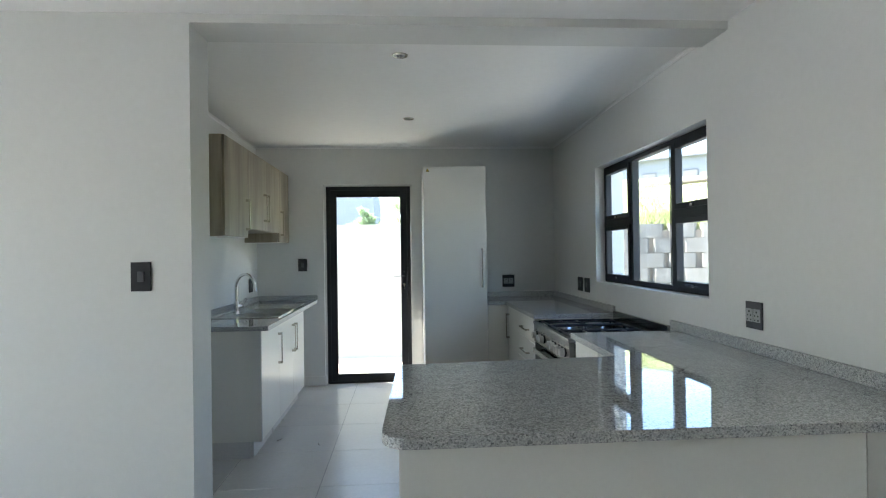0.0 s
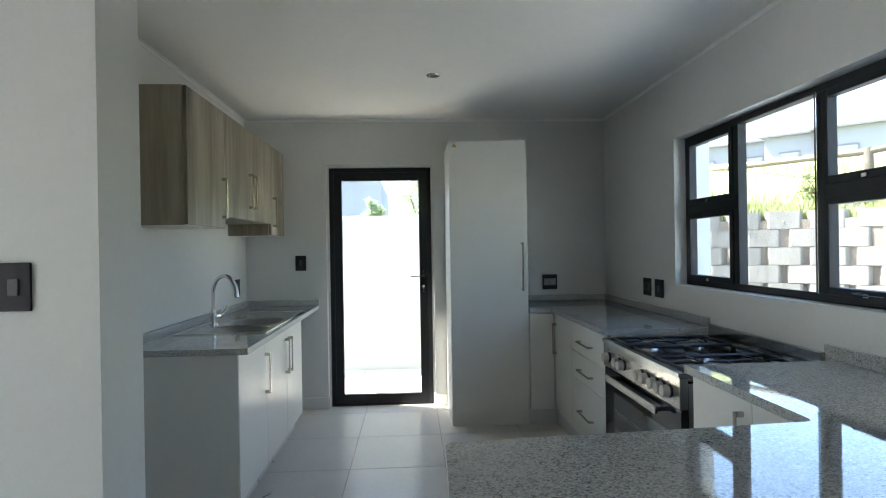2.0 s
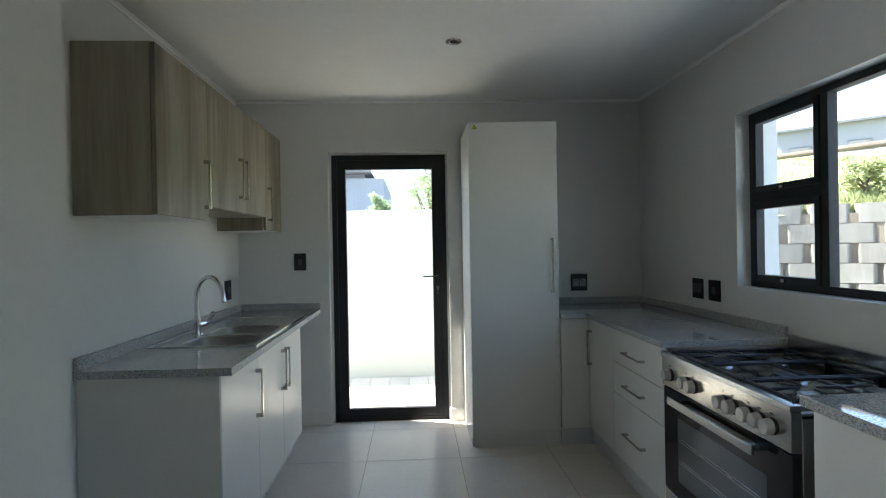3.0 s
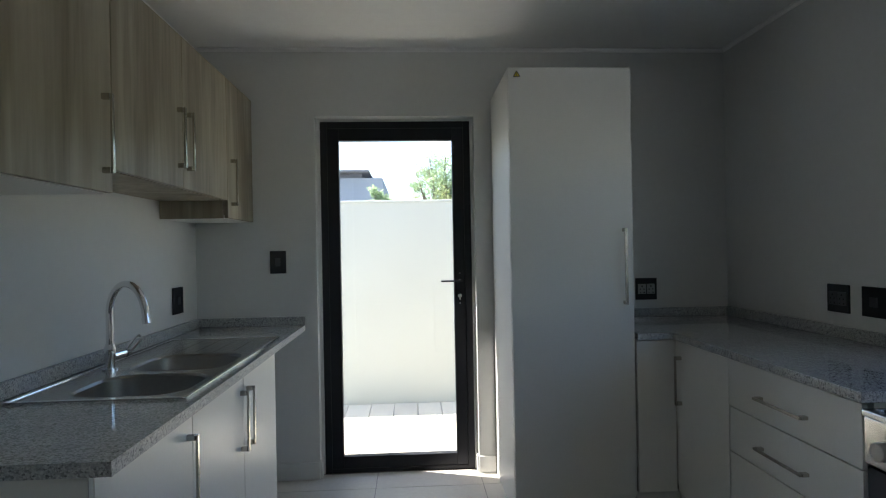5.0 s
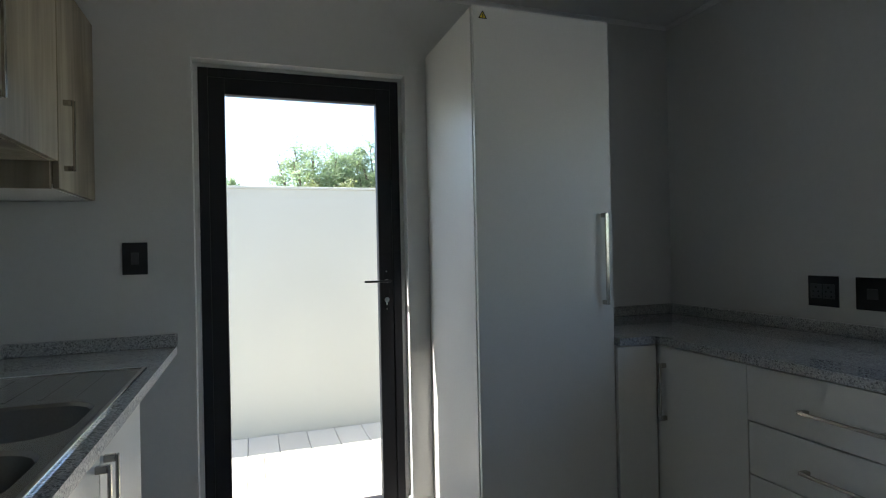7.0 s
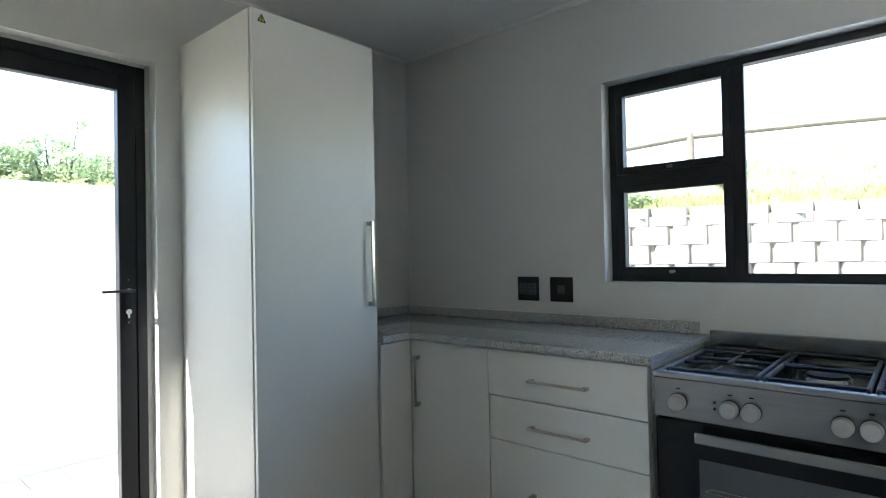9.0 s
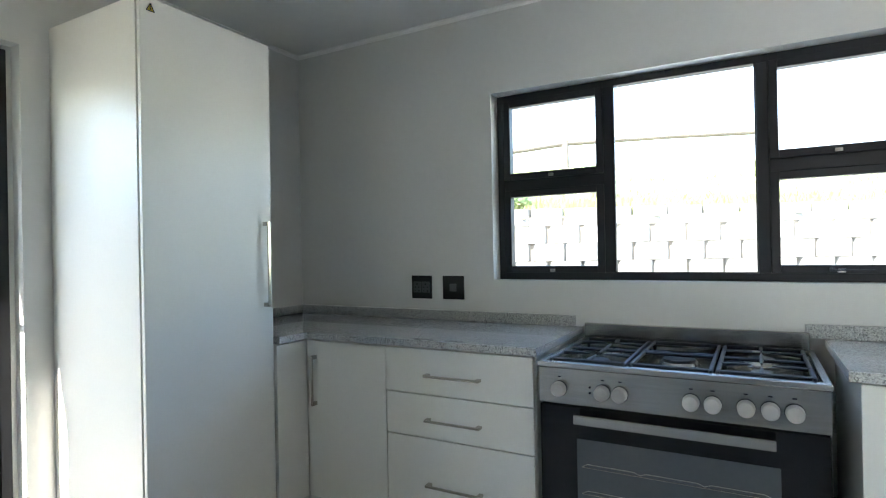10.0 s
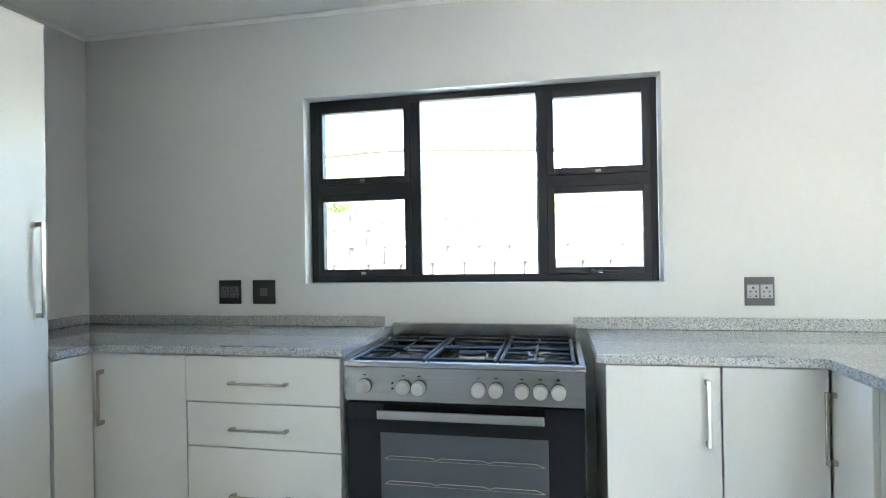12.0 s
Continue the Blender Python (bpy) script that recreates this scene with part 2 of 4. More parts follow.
LAMP_FACE = material("downlight_lens", (0.35, 0.35, 0.34), 0.25)
YELLOW = material("warning_yellow", (0.75, 0.55, 0.03), 0.5)


# ---- building helpers ----
def box(bm, x0, x1, y0, y1, z0, z1, bevel=0.0, seg=2):
    m = Matrix.Translation(((x0 + x1) / 2, (y0 + y1) / 2, (z0 + z1) / 2)) @ Matrix.Diagonal((abs(x1 - x0), abs(y1 - y0), abs(z1 - z0), 1))
    vs = bmesh.ops.create_cube(bm, size=1, matrix=m)["verts"]
    if bevel:
        es = list({e for v in vs for e in v.link_edges})
        bmesh.ops.bevel(bm, geom=es, offset=bevel, segments=seg, affect="EDGES", profile=0.5)
    return bm


def boxes(*specs, bevel=0.0):
    bm = bmesh.new()
    for sp in specs:
        box(bm, *sp, bevel=bevel)
    return bm


def cyl(bm, a, b, r, r2=None, n=16):
    """A capped cylinder or cone from a to b."""
    a, b = Vector(a), Vector(b)
    m = Matrix.Translation((a + b) / 2) @ (b - a).to_track_quat("Z", "Y").to_matrix().to_4x4()
    bmesh.ops.create_cone(bm, cap_ends=True, segments=n, radius1=r, radius2=r if r2 is None else r2, depth=(b - a).length, matrix=m)
    return bm


def tube(bm, pts, r, n=10):
    """A bent round tube along the points, with a smooth skin."""
    rings = []
    pts = [Vector(p) for p in pts]
    up = None
    for i, p in enumerate(pts):
        d = (pts[min(i + 1, len(pts) - 1)] - pts[max(i - 1, 0)]).normalized()
        if up is None:
            up = d.orthogonal().normalized()
        up = (up - d * up.dot(d)).normalized()
        side = d.cross(up)
        rad = r[i] if isinstance(r, (list, tuple)) else r
        rings.append([bm.verts.new(p + (up * math.cos(k * math.tau / n) + side * math.sin(k * math.tau / n)) * rad) for k in range(n)])
    for a, b in zip(rings, rings[1:]):
        for k in range(n):
            bm.faces.new((a[k], a[(k + 1) % n], b[(k + 1) % n], b[k]))
    bm.faces.new(rings[0][::-1])
    bm.faces.new(rings[-1])
    return bm


def prism(bm, outline, z0, z1, bevel=0.0):
    """An upright prism on a plan outline (counter-clockwise)."""
    lo = [bm.verts.new((x, y, z0)) for x, y in outline]
    hi = [bm.verts.new((x, y, z1)) for x, y in outline]
    k = len(lo)
    top = bm.faces.new(hi)
    bot = bm.faces.new(lo[::-1])
    for i in range(k):
        bm.faces.new((lo[i], lo[(i + 1) % k], hi[(i + 1) % k], hi[i]))
    if bevel:
        bmesh.ops.bevel(bm, geom=list(top.edges) + list(bot.edges), offset=bevel, segments=2, affect="EDGES", profile=0.5)
    return bm


def root_of(ob):
    while ob.parent:
        ob = ob.parent
    return ob


def part(name, bm, mat, parent=None, label="", smooth=False):
    """Links a bmesh, built in world places, as one mesh object, under a thing or a part."""
    bmesh.ops.recalc_face_normals(bm, faces=bm.faces[:])
    if parent:
        bmesh.ops.translate(bm, verts=bm.verts[:], vec=-root_of(parent).location)
    me = bpy.data.meshes.new(name)
    bm.to_mesh(me)
    bm.free()
    me.materials.append(mat)
    if smooth:
        me.polygons.foreach_set("use_smooth", [True] * len(me.polygons))
        me.set_sharp_from_angle(angle=radians(35))
    ob = new(name, me)
    if parent:
        ob.parent = parent
    if label:
        ob["label"] = label
    return ob


def thing(name, base, label, category, group=""):
    ob = new(name)
    ob.location = base
    ob.empty_display_size = 0.1
    return tagged(ob, label, category, group)


def structure(name, bm, mat, label="", category="", smooth=False):
    return tagged(part(name, bm, mat, smooth=smooth), label, category, kind="structure")


def piece(name, mesh, place, parent, turn=0.0):
    """One of many alike pieces on shared mesh data, as a child."""
    ob = new(name, mesh)
    ob.parent = parent
    ob.location = Vector(place) - root_of(parent).location
    ob.rotation_euler.z = turn
    return ob


# ---- the rooms: sizes ----
XL, XR, YB = -1.25, 1.905, 5.56       # kitchen side walls and back wall
CEILING, BEAM = 2.51, 2.468
STUB_Y0, STUB_Y1, STUB_X = 2.275, 2.52, -0.692
THICK = 0.24
WY0, WY1, WZ0, WZ1 = 2.487, 4.24, 1.115, 2.075     # window opening
OX0, OX1, OZ1 = -0.562, 0.37, 2.113
DX0, DX1, DZ1 = -0.545, 0.355, 2.1                # door opening
SX0, SY0 = -3.8, -4.6                             # sitting room behind

# walls
structure("wall_north", boxes((XL - THICK, OX0, YB, YB + THICK, -0.1, 2.57), (OX1, XR, YB, YB + THICK, -0.1, 2.57), (OX0, OX1, YB, YB + THICK, OZ1, 2.57)), PAINT,
          "off-white painted plaster wall around the glazed back door", "wall")
structure("wall_east", boxes((XR, XR + THICK, SY0, WY0, -0.1, 2.57), (XR, XR + THICK, WY1, YB + THICK, -0.1, 2.57), (XR, XR + THICK, WY0, WY1, -0.1, WZ0), (XR, XR + THICK, WY0, WY1, WZ1, 2.57)), PAINT,
          "off-white painted plaster wall around the kitchen window", "wall")
structure("wall_west", boxes((XL - THICK, XL, STUB_Y1, YB, -0.1, 2.57)), PAINT, "off-white painted plaster wall behind the sink", "wall")
structure("wall_stub", boxes((SX0, STUB_X, STUB_Y0, STUB_Y1, -0.1, 2.57)), PAINT, "off-white painted wall end beside the kitchen entrance", "wall")
structure("wall_south", boxes((SX0, XR + THICK, SY0 - THICK, SY0, -0.1, 2.57)), PAINT, "plain off-white painted end wall", "wall")
WEST = ((-1.5, -0.65), (-0.3, 0.5), (0.9, 1.5))      # unseen openings of the sitting room, inferred from reflections and sized for daylight
west = boxes((SX0 - THICK, SX0, SY0 - THICK, WEST[0][0], -0.1, 2.57), (SX0 - THICK, SX0, WEST[-1][1], STUB_Y1, -0.1, 2.57))
for (a, b), (c, d) in zip(WEST, WEST[1:]):
    box(west, SX0 - THICK, SX0, b, c, -0.1, 2.57)
for a, b in WEST:
    box(west, SX0 - THICK, SX0, a, b, 2.05, 2.57)
structure("wall_far_west", west, PAINT, "off-white painted side wall with three tall unseen openings for daylight", "wall")
structure("ceiling", boxes((XL, XR, STUB_Y1, YB, CEILING, CEILING + 0.05), (SX0, XR, SY0, STUB_Y0, CEILING, CEILING + 0.05)), CEIL, "flat white painted ceiling", "ceiling")
structure("ceiling_beam", boxes((STUB_X, XR, STUB_Y0, STUB_Y1, BEAM, 2.57)), PAINT, "shallow painted beam across the kitchen entrance", "beam")
# the 1.7 m west overhang is unseen, added to keep sun off the openings
structure("roof_slab", boxes((SX0 - 1.7, XR + THICK, SY0 - THICK, STUB_Y1, 2.57, 2.67), (XL - THICK, XR + THICK, STUB_Y1, YB + THICK, 2.57, 2.67)), PLASTER, "flat roof slab with an unseen west overhang added as sunshade", "roof")


def cornice(x0, y0, x1, y1, nx, ny):
    """Small coved cornice from one plan point to another; (nx, ny) points into the room."""
    bm = bmesh.new()
    prof = [(0.0, -0.02), (0.004, -0.02), (0.007, -0.012), (0.012, -0.007), (0.02, -0.004), (0.02, 0.0), (0.0, 0.0)]
    ends = [[bm.verts.new((px + nx * d, py + ny * d, CEILING + h - 0.001)) for d, h in prof] for px, py in ((x0, y0), (x1, y1))]
    for k in range(len(prof)):
        bm.faces.new((ends[0][k], ends[0][(k + 1) % len(prof)], ends[1][(k + 1) % len(prof)], ends[1][k]))
    bm.faces.new(ends[0])
    bm.faces.new(ends[1][::-1])
    return bm


for nm, c in (("trim_north", (XL, YB, XR, YB, 0, -1)), ("trim_east", (XR, STUB_Y1, XR, YB, -1, 0)), ("trim_west", (XL, STUB_Y1, XL, YB, 1, 0))):
    structure(nm, cornice(*c), CEIL, "narrow white coved cornice under the ceiling", "cornice")


def baseboard(nm, x0, x1, y0, y1):
    structure(nm, boxes((x0, x1, y0, y1, 0.0, 0.1), bevel=0.003), PAINT, "low off-white tiled skirting along the wall", "skirting")


baseboard("baseboard", XL, OX0, YB - 0.012, YB)
baseboard("baseboard", OX1, 0.47, YB - 0.012, YB)
baseboard("baseboard", OX0, OX0 + 0.012, YB, YB + 0.066)
baseboard("baseboard", OX1 - 0.012, OX1, YB, YB + 0.066)
baseboard("baseboard", XL, XL + 0.012, 5.07, YB - 0.012)
baseboard("baseboard", SX0, STUB_X + 0.012, STUB_Y0 - 0.012, STUB_Y0)
baseboard("baseboard", STUB_X, STUB_X + 0.012, STUB_Y0, STUB_Y1)

structure("trim_door", boxes((OX0, DX0 + 0.002, 5.628, YB + THICK - 0.003, 0.0, OZ1), (DX1 - 0.002, OX1, 5.628, YB + THICK - 0.003, 0.0, OZ1), (DX0 + 0.002, DX1 - 0.002, 5.628, YB + THICK - 0.003, DZ1 - 0.002, OZ1)), PAINT, "painted plaster return around the door frame", "trim")

# floor
floor = structure("floor", boxes((SX0, XR, SY0, YB + 0.09, -0.1, -0.004)), GROUT, "pale grey-beige square porcelain floor tiles with thin grout", "floor")


# ---- window ----
def bar_frame(bm, x0, x1, y0, y1, z0, z1, w, bevel=0.003):
    """Rectangular frame in a plane across x, members w wide."""
    box(bm, x0, x1, y0, y0 + w, z0, z1, bevel)
    box(bm, x0, x1, y1 - w, y1, z0, z1, bevel)
    box(bm, x0, x1, y0 + w, y1 - w, z0, z0 + w, bevel)
    box(bm, x0, x1, y0 + w, y1 - w, z1 - w, z1, bevel)


FX0, FX1 = XR + 0.075, XR + 0.125
win = tagged(new("window_1"), "charcoal aluminium kitchen window with five panes", "window", kind="structure")
win.location = (FX0, (WY0 + WY1) / 2, WZ0)
bm = bmesh.new()
bar_frame(bm, FX0, FX1, WY0 + 0.008, WY1 - 0.002, WZ0 + 0.002, WZ1 - 0.002, 0.034)
for y in (3.666, 3.027):
    box(bm, FX0, FX1, y - 0.023, y + 0.023, WZ0 + 0.036, WZ1 - 0.036, 0.003)
for a, b in ((WY0 + 0.042, 3.004), (3.689, WY1 - 0.036)):
    box(bm, FX0, FX1, a, b, 1.575, 1.63, 0.003)
part("window_frame", bm, ALU, win)
for a, b in ((2.5292, 3.0038), (3.6892, 4.1985)):
    for z0, z1 in ((1.1512, 1.5748), (1.6302, 2.0388)):
        sash = bmesh.new()
        bar_frame(sash, FX0 - 0.01, FX1 - 0.012, a, b, z0, z1, 0.034, 0.003)
        sh = part("sash", sash, ALU, win, "charcoal opening sash")
        p = part("pane", boxes((FX0 + 0.012, FX0 + 0.017, a + 0.03, b - 0.03, z0 + 0.03, z1 - 0.03)), GLASS, sh)
        p.visible_shadow = False
        mid = (a + b) / 2
        hd = bmesh.new()
        box(hd, FX0 - 0.022, FX0 - 0.009, mid - 0.014, mid + 0.014, z0 + 0.004, z0 + 0.02, 0.002)
        part("catch", hd, STEEL, sh, "small steel catch")
p = part("pane", boxes((FX0 + 0.02, FX0 + 0.025, 3.045, 3.648, WZ0 + 0.03, WZ1 - 0.03)), GLASS, win)
p.visible_shadow = False
bm = bmesh.new()
box(bm, FX0 - 0.05, FX0 - 0.04, 2.66, 2.8, 1.163, 1.169, 0.002)
box(bm, FX0 - 0.05, FX0 - 0.012, 2.79, 2.806, 1.16, 1.174, 0.002)
part("stay", bm, ALU, win, "black casement stay")
bead = boxes((FX0 - 0.004, FX0, 3.05, 3.056, 1.15, 2.045), (FX0 - 0.004, FX0, 3.637, 3.643, 1.15, 2.045), (FX0 - 0.004, FX0, 3.056, 3.637, 1.15, 1.156), (FX0 - 0.004, FX0, 3.056, 3.637, 2.039, 2.045))
part("glazing_bead", bead, GASKET, win)

# ---- back door ----
DY0 = 5.63
door = tagged(new("door_1"), "closed charcoal aluminium door with one tall glass pane", "door", kind="structure")
door.location = ((DX0 + DX1) / 2, DY0, 0)
bm = bmesh.new()
box(bm, DX0 + 0.003, DX0 + 0.043, DY0 - 0.005, DY0 + 0.06, 0.001, DZ1 - 0.003, 0.003)
box(bm, DX1 - 0.043, DX1 - 0.003, DY0 - 0.005, DY0 + 0.06, 0.001, DZ1 - 0.003, 0.003)
box(bm, DX0 + 0.043, DX1 - 0.043, DY0 - 0.005, DY0 + 0.06, DZ1 - 0.043, DZ1 - 0.003, 0.003)
box(bm, DX0 + 0.043, DX1 - 0.043, DY0 - 0.005, DY0 + 0.06, 0.001, 0.026, 0.003)
part("door_frame", bm, ALU, door)
bm = bmesh.new()
LX0, LX1, LZ0, LZ1 = DX0 + 0.0432, DX1 - 0.0432, 0.0262, DZ1 - 0.0432
box(bm, LX0, LX0 + 0.068, DY0, DY0 + 0.045, LZ0, LZ1, 0.003)
box(bm, LX1 - 0.068, LX1, DY0, DY0 + 0.045, LZ0, LZ1, 0.003)
box(bm, LX0 + 0.068, LX1 - 0.068, DY0, DY0 + 0.045, LZ1 - 0.072, LZ1, 0.003)
box(bm, LX0 + 0.068, LX1 - 0.068, DY0, DY0 + 0.045, LZ0, LZ0 + 0.07, 0.003)
leaf = part("door_leaf", bm, ALU, door, "charcoal aluminium door leaf")
p = part("pane", boxes((LX0 + 0.06, LX1 - 0.06, DY0 + 0.02, DY0 + 0.026, LZ0 + 0.06, LZ1 - 0.06)), GLASS, leaf)
p.visible_shadow = False
bm = bmesh.new()
hx = LX1 - 0.034
cyl(bm, (hx, DY0 - 0.0042, 1.135), (hx, DY0 - 0.05, 1.135), 0.009)
box(bm, hx - 0.115, hx + 0.012, DY0 - 0.058, DY0 - 0.046, 1.13, 1.141, 0.003)
part("door_handle", bm, LEVER, leaf, "dark satin lever handle", True)
part("back_plate", boxes((hx - 0.014, hx + 0.014, DY0 - 0.004, DY0 - 0.0002, 0.985, 1.195), bevel=0.0015), ALU, leaf, "narrow charcoal handle plate")
for z in (1.18, 1.0):
    bm = bmesh.new()
    cyl(bm, (hx, DY0 - 0.0042, z), (hx, DY0 - 0.0055, z), 0.004, n=10)
    part("screw", bm, CHROME, leaf)
bm = bmesh.new()
cyl(bm, (hx, DY0, 1.045), (hx, DY0 - 0.008, 1.045), 0.012)
box(bm, hx - 0.005, hx + 0.005, DY0 - 0.007, DY0, 1.018, 1.04, 0.002)
part("lock_cylinder", bm, CHROME, leaf, "chrome key cylinder", True)


# ---- cabinets ----
def bow_handle(parent, a, b, out, mat=NICKEL, w=0.012, stand=0.03):
    """Square bow handle between two points of a door face; out is the way off the face."""
    a, b, out = Vector(a), Vector(b), Vector(out)
    along = (b - a).normalized()
    side = along.cross(out)
    bm = bmesh.new()

    def bar(p, q, half_a, half_b, axis_a, axis_b):
        d = (q - p)
        vs = []
        for e in (p, q):
            for sa, sb in ((-1, -1), (1, -1), (1, 1), (-1, 1)):
                vs.append(bm.verts.new(e + axis_a * half_a * sa + axis_b * half_b * sb))
        bm.faces.new(vs[:4])
        bm.faces.new(vs[4:][::-1])
        for k in range(4):
            bm.faces.new((vs[k], vs[(k + 1) % 4], vs[4 + (k + 1) % 4], vs[4 + k]))

    bar(a - along * 0.009 + out * stand, b + along * 0.009 + out * stand, w / 2, 0.004, side, out)
    for e in (a, b):
        bar(e + out * 0.0005, e + out * (stand - 0.004), 0.009, w / 2 + 0.001, along, side)
    bmesh.ops.bevel(bm, geom=bm.edges[:], offset=0.0012, segments=1, affect="EDGES")
    part("handle", bm, mat, parent, "satin nickel bow handle")


def front(parent, name, x0, x1, y0, y1, z0, z1, mat=WHITE):
    bm = bmesh.new()
    g = 0.0022
    if abs(x1 - x0) < abs(y1 - y0):
        box(bm, x0, x1, y0 + g, y1 - g, z0 + g, z1 - g, 0.0015, 1)
    else:
        box(bm, x0 + g, x1 - g, y0, y1, z0 + g, z1 - g, 0.0015, 1)
    return part(name, bm, mat, parent)


SLAB0, SLAB1 = 0.868, 0.9


def matt_edges(slab):
    """Leaves the sawn sides of a polished slab matt."""
    slab.data.materials.append(HONED)
    for face in slab.data.polygons:
        if abs(face.normal.z) < 0.3:
            face.material_index = 1


# sink run: one single and one double base unit
def left_base(y0, y1, doors, label):
    t = thing("base_cabinet", (-0.97, (y0 + y1) / 2, 0), label, "cabinet", "base cabinets under the sink")
    part("body", boxes((XL + 0.004, -0.724, y0, y1, 0.12, 0.69), (-0.74, -0.724, y0, y1, 0.69, 0.866), (XL + 0.004, XL + 0.02, y0, y1, 0.69, 0.866)), WHITE, t)
    part("kickboard", boxes((-0.77, -0.754, y0 + 0.017, y1, 0.0, 0.119)), KICK, t)
    for (a, b, hy) in doors:
        d = front(t, "door", -0.708, -0.69, a, b, 0.118, 0.862)
        bow_handle(d, (-0.69, hy, 0.555), (-0.69, hy, 0.775), (1, 0, 0))
    return t


t = left_base(3.496, 4.028, [(3.496, 4.028, 3.985)], "white melamine single-door base cabinet with nickel handle under sink")
part("end_panel", boxes((XL + 0.004, -0.692, 3.478, 3.4955, 0.118, 0.866)), WHITE, t, "white side panel with grey edge")
part("edging", boxes((-0.6919, -0.6905, 3.478, 3.4955, 0.118, 0.866)), EDGE, t)
part("kickboard", boxes((XL + 0.004, -0.771, 3.492, 3.508, 0.0, 0.117)), KICK, t)
left_base(4.028, 5.06, [(4.028, 4.545, 4.505), (4.545, 5.06, 4.587)], "white melamine double-door base cabinet with nickel handles under sink")

# sink worktop with two cut-outs and raised back strips
SB = (((-1.065, -0.71), (3.985, 4.295)), ((-1.065, -0.71), (4.345, 4.67)))
BOWL_R = 0.095
sink_top = thing("worktop", (-0.95, 4.5, SLAB0), "speckled grey polished granite worktop around the steel sink", "worktop")
bm = bmesh.new()
X0, X1, Y0, Y1 = XL + 0.002, -0.635, 3.462, YB - 0.002
HX0, HX1, HY0, HY1 = -1.075, -0.7, 3.975, 4.68
for b in ((X0, HX0, Y0, Y1), (HX1, X1, Y0, Y1), (HX0, HX1, Y0, HY0), (HX0, HX1, HY1, Y1)):
    box(bm, *b, SLAB0, SLAB1)
bmesh.ops.remove_doubles(bm, verts=bm.verts[:], dist=0.0001)
matt_edges(part("slab", bm, GRANITE, sink_top))
part("upstand", boxes((X0, X0 + 0.02, Y0, Y1 - 0.021, SLAB1 + 0.0005, 0.952), bevel=0.002), HONED, sink_top)
part("upstand", boxes((X0, -0.63, Y1 - 0.02, Y1, SLAB1 + 0.0005, 0.952), bevel=0.002), HONED, sink_top)


def bowl(bm, x0, x1, y0, y1, z_top, z_bot, r=0.095):
    """Open pressed bowl with rounded plan corners, slightly drawn in towards the bottom."""
    def ring(inset, z, rad):
        out = []
        for cx, cy, a0 in ((x1 - inset - rad, y1 - inset - rad, 0), (x0 + inset + rad, y1 - inset - rad, 90), (x0 + inset + rad, y0 + inset + rad, 180), (x1 - inset - rad, y0 + inset + rad, 270)):
            for k in range(6):
                a = radians(a0 + k * 18)
                out.append(bm.verts.new((cx + rad * math.cos(a), cy + rad * math.sin(a), z)))
        return out
    rings = [ring(0, z_top, r), ring(0.002, z_top - 0.003, r), ring(0.006, z_top - 0.008, r), ring(0.01, (z_top + z_bot) / 2, r), ring(0.013, z_bot + 0.05, r), ring(0.022, z_bot + 0.025, r * 0.95), ring(0.038, z_bot + 0.009, r * 0.9), ring(0.06, z_bot + 0.001, r * 0.8), ring(0.1, z_bot, r * 0.5)]
    for a, b in zip(rings, rings[1:]):
        for k in range(24):
            bm.faces.new((a[k], a[(k + 1) % 24], b[(k + 1) % 24], b[k]))
    bm.faces.new(rings[-1])


sink = thing("sink", (-0.94, 4.45, SLAB1), "brushed stainless steel double-bowl drop-in sink with drainer", "sink")
bm = bmesh.new()
SX_0, SX_1, SY_0, SY_1 = -1.19, -0.672, 3.945, 5.09
RIM1 = SLAB1 + 0.005


def rounded(x0, x1, y0, y1, rad):
    out = []
    for cx, cy, a0 in ((x1 - rad, y1 - rad, 0), (x0 + rad, y1 - rad, 90), (x0 + rad, y0 + rad, 180), (x1 - rad, y0 + rad, 270)):
        out.append([(cx + rad * math.cos(radians(a0 + k * 18)), cy + rad * math.sin(radians(a0 + k * 18))) for k in range(6)])
    return out


def holed(bm, x0, x1, y0, y1, hole, z):
    """A flat plate with one rounded hole."""
    corners = [bm.verts.new((x, y, z)) for x, y in ((x1, y1), (x0, y1), (x0, y0), (x1, y0))]
    arcs = [[bm.verts.new((x, y, z)) for x, y in arc] for arc in rounded(*hole, BOWL_R)]
    for k in range(4):
        for a, b in zip(arcs[k], arcs[k][1:]):
            bm.faces.new((corners[k], a, b))
        bm.faces.new((corners[k], arcs[k][-1], arcs[(k + 1) % 4][0], corners[(k + 1) % 4]))


for (hx, hy), (a, b) in zip(SB, ((SY_0, 4.32), (4.32, 4.7))):
    holed(bm, SX_0, SX_1, a, b, (hx[0] - 0.001, hx[1] + 0.001, hy[0] - 0.001, hy[1] + 0.001), RIM1)
box(bm, SX_0, SX_1, 4.7, SY_1, SLAB1 + 0.0005, RIM1)
bmesh.ops.remove_doubles(bm, verts=bm.verts[:], dist=0.0001)
part("rim", bm, SINK, sink)
bm = bmesh.new()
prism(bm, [(SX_0, SY_0), (SX_1, SY_0), (SX_1, SY_0 + 0.012), (SX_0, SY_0 + 0.012)], SLAB1 + 0.0005, RIM1 + 0.003, 0.0015)
prism(bm, [(SX_1 - 0.012, SY_0 + 0.012), (SX_1, SY_0 + 0.012), (SX_1, SY_1), (SX_1 - 0.012, SY_1)], SLAB1 + 0.0005, RIM1 + 0.003, 0.0015)
